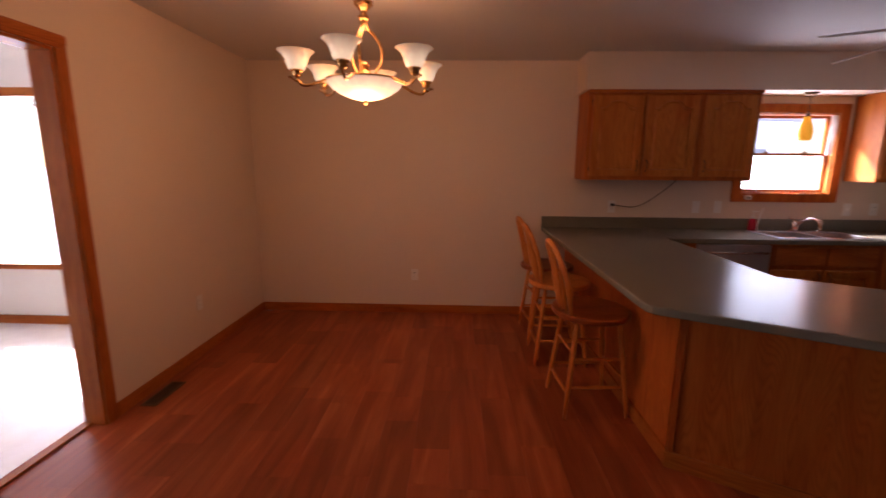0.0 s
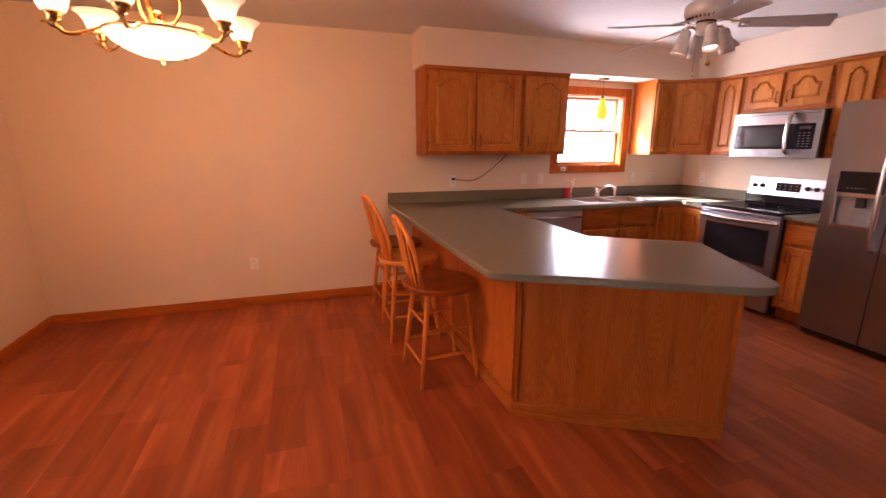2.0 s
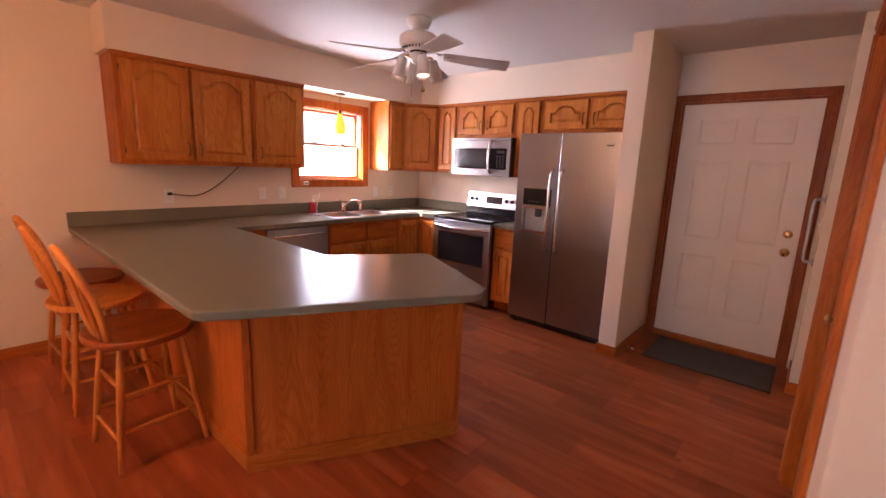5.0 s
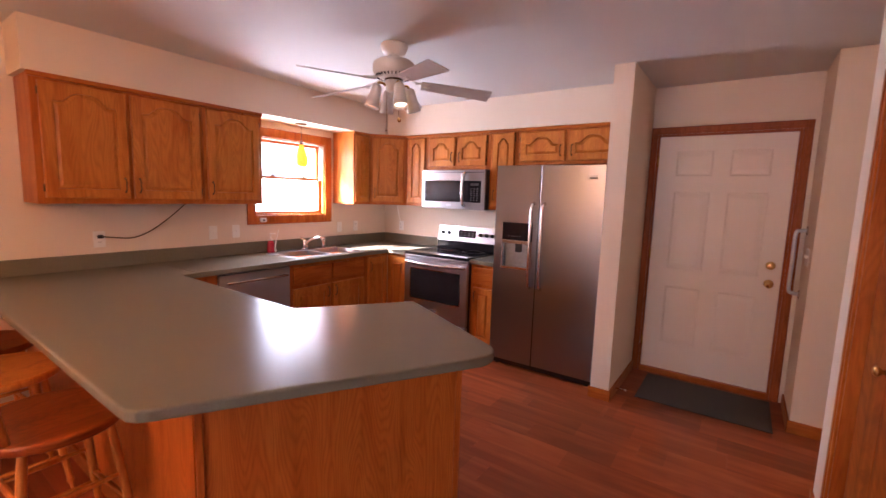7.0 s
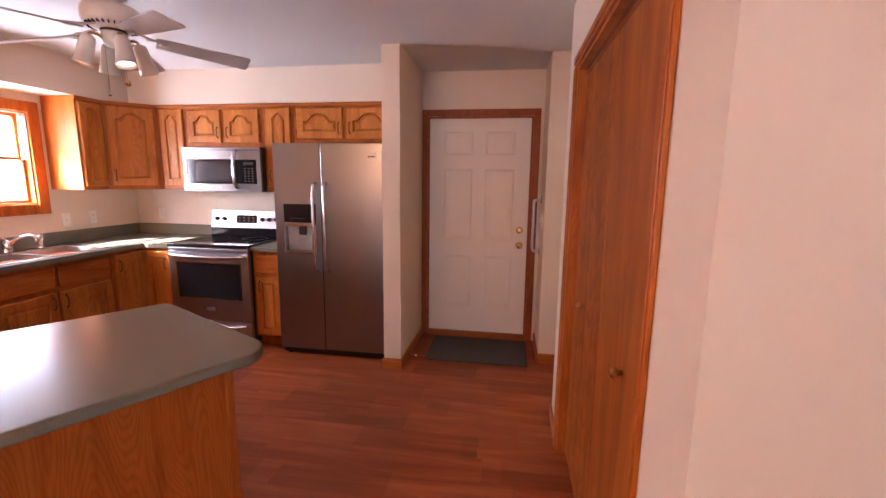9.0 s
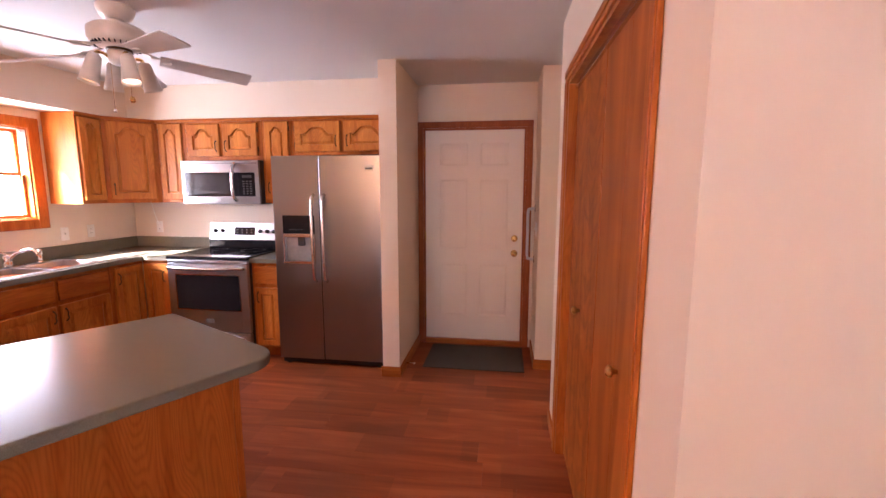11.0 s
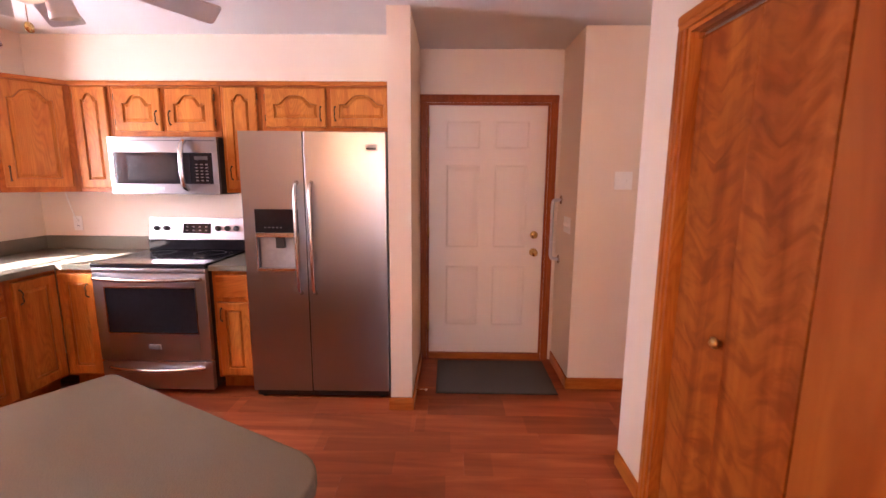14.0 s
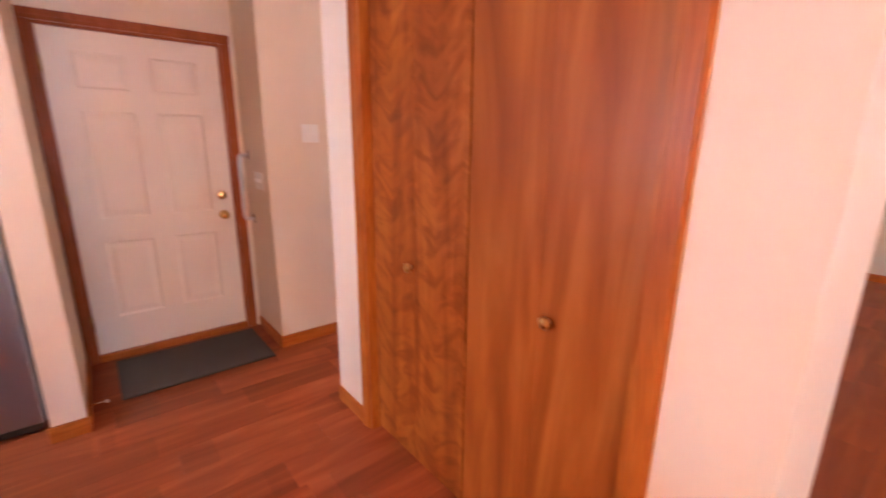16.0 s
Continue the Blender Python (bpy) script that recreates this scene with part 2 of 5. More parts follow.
OAK = wood("golden_oak", (0.45, 0.132, 0.016), (0.40, 0.106, 0.012), (0.32, 0.073, 0.007), 0.44)
OAKX = wood("golden_oak_lying", (0.45, 0.132, 0.016), (0.40, 0.106, 0.012), (0.32, 0.073, 0.007), 0.44, "x")
OAKY = wood("golden_oak_across", (0.45, 0.132, 0.016), (0.40, 0.106, 0.012), (0.32, 0.073, 0.007), 0.44, "y")
VENEER = wood("oak_veneer", (0.48, 0.122, 0.015), (0.445, 0.106, 0.012), (0.38, 0.081, 0.009), 0.46, rings=58.0, ring_mix=0.42)
STOOLW = wood("stool_oak", (0.63, 0.225, 0.038), (0.57, 0.18, 0.028), (0.46, 0.125, 0.017), 0.34, ring_mix=0.3)
SEATW = wood("dark_seat_oak", (0.30, 0.070, 0.010), (0.26, 0.056, 0.008), (0.20, 0.040, 0.006), 0.34, "x", ring_mix=0.4)
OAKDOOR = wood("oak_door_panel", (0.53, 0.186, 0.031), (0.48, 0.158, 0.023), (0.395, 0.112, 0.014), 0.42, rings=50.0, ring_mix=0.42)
DOORTRIM = wood("red_stained_trim", (0.33, 0.082, 0.017), (0.29, 0.068, 0.013), (0.23, 0.050, 0.009), 0.4)
BIRCH = flamed("figured_birch", 0.9)
BIRCHP = flamed("plain_birch", 0.35, 6.0, 1.4)
FLOORM = floor_wood()
WALLP = paint("wall_paint", (0.74, 0.615, 0.49), 0.62, 210.0, 0.10)
CEILP = paint("ceiling_paint", (0.66, 0.645, 0.62), 0.8, 120.0, 0.35)
WHITEW = paint("sunroom_paint", (0.80, 0.76, 0.70), 0.6, 200.0, 0.1)
TOP = laminate_top()
STEEL = brushed("stainless_steel", (0.54, 0.53, 0.55), 0.31, "x")
STEELV = brushed("stainless_bar", (0.66, 0.63, 0.61), 0.22, "z")
# stainless steel with a darkened colour, offsetting lamp glare on the microwave front
DIMSTEEL = brushed("glare_dimmed_steel", (0.26, 0.25, 0.255), 0.28, "x")
FRIDGESTEEL = brushed("refrigerator_steel", (0.315, 0.31, 0.33), 0.29, "x")
SINKM = brushed("sink_steel", (0.46, 0.47, 0.50), 0.34, "x")
CHROME = plain("chrome", (0.78, 0.77, 0.76), 0.12, 1.0, 0.03)
BLACKG = plain("black_glass", (0.012, 0.011, 0.013), 0.07, 0.0, 0.1)
TINTED = plain("tinted_window", (0.012, 0.011, 0.012), 0.2, 0.0, 0.1)
for dark_glass in (BLACKG, TINTED):
    dark_glass.node_tree.nodes["Principled BSDF"].inputs["Specular IOR Level"].default_value = 0.3
BADGE = plain("badge_print", (0.30, 0.30, 0.31), 0.4, 0.3)
RECESS = plain("recess_plastic", (0.40, 0.395, 0.41), 0.4)
BLACK = plain("black_plastic", (0.018, 0.017, 0.018), 0.4)
DARKSIDE = plain("dark_enamel", (0.035, 0.032, 0.033), 0.45)
KEYG = plain("grey_print", (0.09, 0.09, 0.095), 0.5)
WHITE = plain("white_plastic", (0.80, 0.77, 0.72), 0.38, 0, 0.03)
DOORW = paint("door_enamel", (0.76, 0.655, 0.56), 0.42, 60.0, 0.06)
OLDBRASS = plain("aged_brass", (0.52, 0.29, 0.10), 0.27, 1.0, 0.3, 60.0)
BRASS = plain("polished_brass", (0.78, 0.52, 0.20), 0.2, 1.0, 0.08)
BRONZE = plain("antique_bronze", (0.12, 0.07, 0.035), 0.38, 1.0, 0.2)
FANW = plain("fan_enamel", (0.66, 0.61, 0.55), 0.32, 0, 0.04)
FANBLADE = plain("fan_blade_laminate", (0.52, 0.47, 0.44), 0.3, 0, 0.05, 12.0)
MATG = plain("grey_mat", (0.088, 0.088, 0.094), 0.92, 0, 0.35, 380.0, 0.6)
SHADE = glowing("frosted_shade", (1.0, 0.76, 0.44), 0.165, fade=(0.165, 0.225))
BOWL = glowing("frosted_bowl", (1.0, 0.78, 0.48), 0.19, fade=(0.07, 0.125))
AMBER = glowing("amber_glass", (1.0, 0.46, 0.03), 0.12, 0.15)
LAMPON = glowing("fan_bulb", (1.0, 0.80, 0.50), 0.6)
LAMPDIM = glowing("fan_bulb_dim", (1.0, 0.60, 0.27), 0.07)
VINYL = plain("pale_vinyl", (0.78, 0.76, 0.74), 0.35, 0, 0.05, 8.0)
CLOTH = plain("white_curtain", (0.86, 0.84, 0.80), 0.9, 0, 0.04, 60.0)
REDSOAP = plain("red_soap", (0.42, 0.02, 0.04), 0.15, 0, 0.08)
VENTM = plain("brown_register", (0.16, 0.09, 0.05), 0.45, 0.4, 0.1)
SIDING = plain("pale_siding", (0.80, 0.82, 0.85), 0.7, 0, 0.06, 4.0)
SNOW = plain("snow", (0.80, 0.81, 0.84), 0.85, 0, 0.05, 3.0, 0.4)
BARK = plain("bark", (0.10, 0.075, 0.055), 0.9, 0, 0.3, 25.0, 0.6)
ROOFM = plain("grey_shingle", (0.40, 0.40, 0.42), 0.9, 0, 0.25, 20.0)


def glass_pane():
    m, n, l, b = material("window_glass", 0.02)
    b.inputs["Transmission Weight"].default_value, b.inputs["IOR"].default_value = 1.0, 1.1
    b.inputs["Base Color"].default_value = (0.97, 0.98, 0.98, 1)
    return m


GLASS = glass_pane()
DIMGLASS = plain("house_glass", (0.30, 0.34, 0.38), 0.15)

# ---- mesh helpers ----


def box(bm, x0, x1, y0, y1, z0, z1, bevel=0.0):
    m = Matrix.LocRotScale(((x0 + x1) / 2, (y0 + y1) / 2, (z0 + z1) / 2), None, (x1 - x0, y1 - y0, z1 - z0))
    v = bmesh.ops.create_cube(bm, size=1, matrix=m)["verts"]
    if bevel:
        e = list({e for w in v for e in w.link_edges})
        bmesh.ops.bevel(bm, geom=e, offset=bevel, segments=2, profile=0.5, affect="EDGES")
    return bm


def boxes(*rows, bevel=0.0):
    bm = bmesh.new()
    for r in rows:
        box(bm, *r, bevel=bevel)
    return bm


def lathe(profile, steps=24, m=None):
    """Turns rows of (radius, height) about z."""
    bm = bmesh.new()
    rings = []
    for r, z in profile:
        if r < 1e-5:
            rings.append([bm.verts.new((0, 0, z))])
        else:
            rings.append([bm.verts.new((r * math.cos(2 * math.pi * k / steps), r * math.sin(2 * math.pi * k / steps), z)) for k in range(steps)])
    for a, b in zip(rings, rings[1:]):
        for k in range(steps):
            j = (k + 1) % steps
            if len(a) == 1 and len(b) > 1:
                bm.faces.new((a[0], b[j], b[k]))
            elif len(b) == 1 and len(a) > 1:
                bm.faces.new((a[k], a[j], b[0]))
            elif len(a) > 1:
                bm.faces.new((a[k], a[j], b[j], b[k]))
    for f in bm.faces:
        f.smooth = True
    if m is not None:
        bm.transform(m)
    return bm


def tube(points, radius, steps=10, closed=False, bm=None, flat=1.0):
    """A round bar along points; radius may be one number or one for each point."""
    bm = bm or bmesh.new()
    pts = [Vector(p) for p in points]
    rr = radius if isinstance(radius, (list, tuple)) else [radius] * len(pts)
    rings, side = [], None
    for i, p in enumerate(pts):
        a, c = pts[i - 1] if i or closed else p, pts[(i + 1) % len(pts)] if i + 1 < len(pts) or closed else p
        t = (c - a).normalized()
        if side is None:
            side = t.cross(Vector((0, 0, 1)))
            side = side if side.length > 0.05 else t.cross(Vector((1, 0, 0)))
        side = (side - t * side.dot(t)).normalized()
        up = t.cross(side)
        rings.append([bm.verts.new(p + rr[i] * (math.cos(2 * math.pi * k / steps) * side + flat * math.sin(2 * math.pi * k / steps) * up)) for k in range(steps)])
    pairs = list(zip(rings, rings[1:])) + ([(rings[-1], rings[0])] if closed else [])
    for a, b in pairs:
        for k in range(steps):
            j = (k + 1) % steps
            f = bm.faces.new((a[k], a[j], b[j], b[k]))
            f.smooth = True
    if not closed:
        bm.faces.new(rings[0][::-1])
        bm.faces.new(rings[-1])
    return bm


def curve3(points, n=8):
    """A smooth line through points (Catmull-Rom)."""
    p = [Vector(q) for q in points]
    p = [2 * p[0] - p[1]] + p + [2 * p[-1] - p[-2]]
    out = []
    for i in range(1, len(p) - 2):
        a, b, c, d = p[i - 1:i + 3]
        for k in range(n):
            t = k / n
            out.append(0.5 * ((2 * b) + (c - a) * t + (2 * a - 5 * b + 4 * c - d) * t * t + (3 * b - a - 3 * c + d) * t ** 3))
    return out + [p[-2]]


def prism(outline, z0, z1, bevel=0.0):
    """An upright slab over a flat outline."""
    bm = bmesh.new()
    f = bm.faces.new([bm.verts.new((x, y, z0)) for x, y in outline])
    bm.normal_update()
    if f.normal.z > 0:
        f.normal_flip()
    g = bmesh.ops.extrude_face_region(bm, geom=[f])
    bmesh.ops.translate(bm, vec=(0, 0, z1 - z0), verts=[v for v in g["geom"] if isinstance(v, bmesh.types.BMVert)])
    if bevel:
        e = [e for e in bm.edges if abs(e.verts[0].co.z - e.verts[1].co.z) < 1e-6]
        bmesh.ops.bevel(bm, geom=e, offset=bevel, segments=3, profile=0.5, affect="EDGES")
    return bm


def moved(bm, m):
    bm.transform(m)
    return bm


def joined(*bms):
    out = bms[0]
    for b in bms[1:]:
        me = bpy.data.meshes.new("tmp")
        b.to_mesh(me)
        out.from_mesh(me)
        b.free()
        bpy.data.meshes.remove(me)
    return out


def part(name, bm, mat, parent=None, label="", m=None):
    """One mesh object, under a thing or a part."""
    bmesh.ops.recalc_face_normals(bm, faces=bm.faces)
    me = bpy.data.meshes.new(name)
    bm.to_mesh(me)
    bm.free()
    me.materials.append(mat)
    ob = new(name, me)
    if parent is not None:
        ob.parent = parent
    if m is not None:
        ob.matrix_basis = m
    return tagged(ob, label)


def thing(name, m, label, category, group="", kind=""):
    ob = new(name)
    ob.empty_display_size = 0.05
    ob.matrix_basis = m
    return tagged(ob, label, category, group, kind)


def setting(name, bm, mat, label, category="wall"):
    return tagged(part(name, bm, mat), label, category, "", "structure")


# ---- the large structure ----
N, E, W, H = 4.43, 4.61, -1.85, 2.44
CY = 0.268                                          # closet front
CX0, CX1 = 1.343, 3.275                             # closet block along x
S = -5.25                                           # far living room wall
HX = 4.103                                          # hall wall
T = 0.12

setting("ceiling", boxes((W - T, E + T, S - T, N + T, H, H + 0.1)), CEILP, "white textured ceiling, faintly uneven", "ceiling")
# kitchen window in the north wall
WX0, WX1, WZ0, WZ1 = 2.835, 3.645, 1.255, 1.985
setting("wall_north", boxes((W - T, WX0, N, N + 0.16, 0, H), (WX1, E + T, N, N + 0.16, 0, H), (WX0, WX1, N, N + 0.16, 0, WZ0), (WX0, WX1, N, N + 0.16, WZ1, H)), WALLP, "beige painted wall, matt and plain")
# entry door in the east wall
DY0, DY1, DZ = 0.415, 1.325, 2.055
setting("wall_east", boxes((E, E + 0.16, DY1 + 0.018, N, 0, H), (E, E + 0.16, 0.310, DY0 - 0.018, 0, H), (E, E + 0.16, DY0 - 0.018, DY1 + 0.018, DZ, H)), WALLP, "beige painted wall behind the kitchen units")
# west wall with the wide opening to the sunroom and an assumed living room window
OY0, OY1, OZ = 0.50, 2.39, 2.03
setting("wall_west", boxes((W - T, W, OY1, N, 0, H), (W - T, W, OY0, OY1, OZ, H), (W - T, W, -1.8, OY0, 0, H), (W - T, W, -3.4, -1.8, 0, 0.9), (W - T, W, -3.4, -1.8, 1.95, H), (W - T, W, S, -3.4, 0, H)), WALLP, "tan painted wall beside the dining area")
setting("wall_south", boxes((W - T, E + T, S - T, S, 0, H)), WALLP, "pale painted living room wall")
setting("wall_pillar", boxes((3.788, E, 1.392, 1.528, 0, H)), WALLP, "narrow beige wall end beside the refrigerator")
setting("wall_alcove", boxes((HX, E + 0.16, 0.20, 0.310, 0, H), (HX, HX + 0.12, S, 0.20, 0, H)), WALLP, "beige hall wall with switches")
KX0, KX1 = 1.632, 2.935                             # closet opening
setting("wall_closet_front", boxes((CX0, KX0, CY - T, CY, 0, H), (KX1, CX1, CY - T, CY, 0, H)), WALLP, "beige closet wall beside the doors")
setting("wall_closet_head", boxes((KX0, KX1, CY - T, CY, 2.05, H)), WALLP, "beige wall above the closet doors")
setting("wall_closet_west", boxes((CX0, CX0 + T, -0.17, CY - T, 0, H)), WALLP, "beige closet end wall with a crisp corner")
setting("wall_closet_east", boxes((CX1 - T, CX1, -0.17, CY - T, 0, H)), WALLP, "beige closet end wall towards the hall")
setting("wall_closet_south", boxes((CX0, CX1, -0.17 - T, -0.17, 0, H)), WALLP, "beige closet back wall")
setting("soffit", boxes((1.235, E, N - 0.32, N, 2.136, H), (E - 0.32, E, 1.528, N - 0.32, 2.136, H)), WALLP, "painted soffit box above the wall cabinets", "soffit")

# sunroom behind the opening
setting("wall_sunroom", boxes((-5.2, -4.35, 3.9, 4.0, 0, 2.5), (-4.35, -2.35, 3.9, 4.0, 0, 0.58), (-4.35, -2.35, 3.9, 4.0, 2.03, 2.5), (-2.35, W - T, 3.9, 4.0, 0, 2.5),
                              (-5.3, -5.2, -0.6, 0.0, 0, 2.5), (-5.3, -5.2, 3.0, 4.0, 0, 2.5), (-5.3, -5.2, 0.0, 3.0, 0, 0.9), (-5.3, -5.2, 0.0, 3.0, 2.0, 2.5), (-5.2, W - T, -0.6, -0.5, 0, 2.5)), WHITEW, "pale sunroom walls washed out by daylight")
setting("ceiling_sunroom", boxes((-5.3, W - T, -0.6, 4.0, 2.5, 2.6)), CEILP, "white sunroom ceiling", "ceiling")
setting("floor_sunroom", boxes((-5.3, W - T + 0.01, -0.6, 4.0, -0.05, 0.004)), VINYL, "pale sunroom floor in bright daylight", "floor")


def baseboard(name, runs):
    """Skirting: runs of (x0, y0, x1, y1, nx, ny), the normal pointing into the room."""
    bm = bmesh.new()
    for x0, y0, x1, y1, nx, ny in runs:
        a, b = (min(x0, x1), max(x0, x1)), (min(y0, y1), max(y0, y1))
        if nx:
            a = (x0, x0 + 0.013 * nx) if nx > 0 else (x0 + 0.013 * nx, x0)
        else:
            b = (y0, y0 + 0.013 * ny) if ny > 0 else (y0 + 0.013 * ny, y0)
        box(bm, a[0], a[1], b[0], b[1], 0.0, 0.085, bevel=0.004)
    return bm


setting("baseboard", baseboard("b", [(W + 0.013, N, 1.205, N, 0, -1)]), OAKX, "golden oak baseboard along the wall", "baseboard")
setting("baseboard", baseboard("b", [(W, OY1 + 0.075, W, N, 1, 0), (W, S, W, OY0 - 0.075, 1, 0)]), OAKY, "golden oak baseboard along the wall", "baseboard")
setting("baseboard", baseboard("b", [(3.788, 1.379, 3.788, 1.541, -1, 0), (HX, -3, HX, 0.323, -1, 0)]), OAKY, "short golden oak baseboard at the wall end", "baseboard")
setting("baseboard", baseboard("b", [(3.789, 1.392, 4.585, 1.392, 0, -1), (HX + 0.001, 0.310, 4.585, 0.310, 0, 1), (CX0, CY, KX0 - 0.06, CY, 0, 1), (KX1 + 0.066, CY, CX1, CY, 0, 1), (CX1 + 0.02, S, HX, S, 0, 1), (W, S, CX1, S, 0, 1)]), OAKX, "golden oak baseboard along the wall", "baseboard")
setting("baseboard", baseboard("b", [(CX0, -0.17, CX0, CY, -1, 0), (CX1, -0.17, CX1, CY, 1, 0)]), OAKY, "golden oak baseboard on the closet side", "baseboard")
setting("baseboard", baseboard("b", [(-5.2, 3.9, W - T, 3.9, 0, -1)]), OAKX, "golden oak sunroom baseboard", "baseboard")


def casing(name, m, w, h, width=0.062, deep=0.018, foot=True, mat=None, label="golden oak casing round the opening"):
    """Trim round an opening: local x across, z up, the face towards -y. Moulded by two steps."""
    t = thing(name, m, label, "trim", "", "structure")
    for x0, x1 in ((-width, 0), (w, w + width)):
        part("side_trim", joined(boxes((x0, x1, -deep * 0.75, 0, 0 if foot else -width, h), bevel=0.004), boxes((x0 + 0.006, x1 - 0.022, -deep, -deep * 0.7, 0 if foot else -width, h), bevel=0.003)
                                 if x0 < 0 else boxes((x0 + 0.022, x1 - 0.006, -deep, -deep * 0.7, 0 if foot else -width, h), bevel=0.003)), mat or OAK, t)
    part("head_trim", joined(boxes((-width, w + width, -deep * 0.75, 0, h, h + width), bevel=0.004), boxes((-width, w + width, -deep, -deep * 0.7, h + 0.022, h + width - 0.006), bevel=0.003)), mat or OAKX, t)
    return t


# entry door, hung in a timber frame
def entry_door():
    # local x runs south along the wall, the face looks west
    m = pose(E, DY1 + 0.018, 0, 0, 0, -90)
    w = DY1 - DY0 + 0.036
    c = casing("door_trim", m, w, 2.055, 0.058, mat=DOORTRIM, label="red-brown stained casing round the entry door")
    part("jamb", boxes((0, 0.018, 0, 0.13, 0, 2.055), (w - 0.018, w, 0, 0.13, 0, 2.055), (0.018, w - 0.018, 0, 0.13, 2.037, 2.055),
                       (0.018, 0.034, 0.054, 0.07, 0.050, 2.037), (w - 0.034, w - 0.018, 0.054, 0.07, 0.050, 2.037), (0.034, w - 0.034, 0.054, 0.07, 2.020, 2.037)), DOORTRIM, c)
    part("sill", boxes((0.018, w - 0.018, -0.012, 0.13, 0.0, 0.050), bevel=0.004), OAKX, c, "dark oak threshold")
    d = thing("door_1", pose(E + 0.006, DY1 - 0.002, 0.055, 0, 0, -90), "closed white six-panel entry door", "door", "", "structure")
    ww, hh = DY1 - DY0 - 0.004, 1.980
    xs = ((0.135, 0.395), (ww - 0.395, ww - 0.135))
    zs = ((0.235, 0.735), (0.885, 1.535), (1.66, 1.865))
    face = bmesh.new()
    xb = [0.0, 0.135, 0.395, ww - 0.395, ww - 0.135, ww]
    for i in (0, 2, 4):
        box(face, xb[i], xb[i + 1], 0, 0.044, 0, hh)
    zb = [0.0] + [z for pair in zs for z in pair] + [hh]
    for x0, x1 in xs:
        for k in (0, 2, 4, 6):
            box(face, x0, x1, 0, 0.044, zb[k], zb[k + 1])
    slab = part("slab", face, DOORW, d)
    for x0, x1 in xs:
        for z0, z1 in zs:
            bm = bmesh.new()
            rows = []
            for inset, y in ((0.0, 0.0), (0.012, 0.0055), (0.022, 0.0055), (0.050, 0.0015)):
                rows.append([bm.verts.new(p) for p in ((x0 + inset, y, z0 + inset), (x1 - inset, y, z0 + inset), (x1 - inset, y, z1 - inset), (x0 + inset, y, z1 - inset))])
            for p, q in zip(rows, rows[1:]):
                for k in range(4):
                    bm.faces.new((p[k], p[(k + 1) % 4], q[(k + 1) % 4], q[k]))
            bm.faces.new(rows[-1])
            part("panel", bm, DOORW, slab)
    kx = ww - 0.07
    k = lathe([(0, 0), (0.032, 0), (0.032, 0.006), (0.012, 0.012), (0.011, 0.03), (0.024, 0.04), (0.028, 0.052), (0.022, 0.064), (0, 0.068)], 20, pose(kx, 0, 0.850, 90))
    part("door_knob", k, BRASS, d, "polished brass knob")
    k = lathe([(0, 0), (0.031, 0), (0.031, 0.008), (0.02, 0.018), (0.012, 0.02), (0, 0.02)], 20, pose(kx, 0, 0.990, 90))
    part("deadbolt", joined(k, boxes((kx - 0.004, kx + 0.004, -0.034, -0.018, 0.975, 1.005), bevel=0.002)), BRASS, d, "brass deadbolt thumb turn")
    for z in (0.22, 1.0, 1.78):
        part("hinge", lathe([(0, 0), (0.007, 0), (0.007, 0.09), (0, 0.09)], 10, pose(-0.004, -0.006, z - 0.045)), BRASS, d)


entry_door()
# the wide opening to the sunroom
oc = casing("opening_trim", pose(W, OY0, 0, 0, 0, 90), OY1 - OY0, OZ, 0.066)
part("jamb", boxes((-0.001, 0.016, 0, T, 0, OZ), (OY1 - OY0 - 0.016, OY1 - OY0 + 0.001, 0, T, 0, OZ), (0.016, OY1 - OY0 - 0.016, 0, T, OZ - 0.016, OZ)), OAK, oc)
part("threshold", boxes((0, OY1 - OY0, T - 0.045, T + 0.012, 0.0, 0.014), bevel=0.004), OAKX, oc, "dark oak threshold strip")


def closet():
    x0, x1, h = KX0, KX1, 2.045
    c = casing("closet_trim", pose(x1, CY, 0, 0, 0, 180), x1 - x0, h, 0.060)
    w = x1 - x0
    part("jamb", boxes((0, 0.017, -0.004, T, 0, h), (w - 0.017, w, -0.004, T, 0, h), (0.017, w - 0.017, -0.004, T, h - 0.017, h)), OAK, c)
    part("track", boxes((0.018, w - 0.018, 0.028, 0.06, h - 0.043, h - 0.018)), STEELV, c, "metal bifold track")
    lw = (w - 0.034 - 0.013) / 4
    back = 0.042
    for k in (0, 1):
        d = thing("bifold_door", pose(x1 - 0.02 - k * (2 * lw + 0.009), CY - back, 0.012, 0, 0, 180), "closed stained birch bifold closet door" + (", plain figure" if k else ", flame figure"), "closet door", "closet doors")
        for j in (0, 1):
            part("leaf", boxes((j * (lw + 0.0008), j * (lw + 0.0008) + lw, 0, 0.032, 0, h - 0.05), bevel=0.0012), BIRCHP if k else BIRCH, d)
        kx = lw - 0.020 if k == 0 else lw + 0.040
        part("knob", lathe([(0, 0), (0.008, 0), (0.008, 0.012), (0.018, 0.018), (0.02, 0.026), (0.012, 0.034), (0, 0.035)], 16, pose(kx, 0, 0.918, 90)), OLDBRASS, d, "small aged brass knob")


closet()


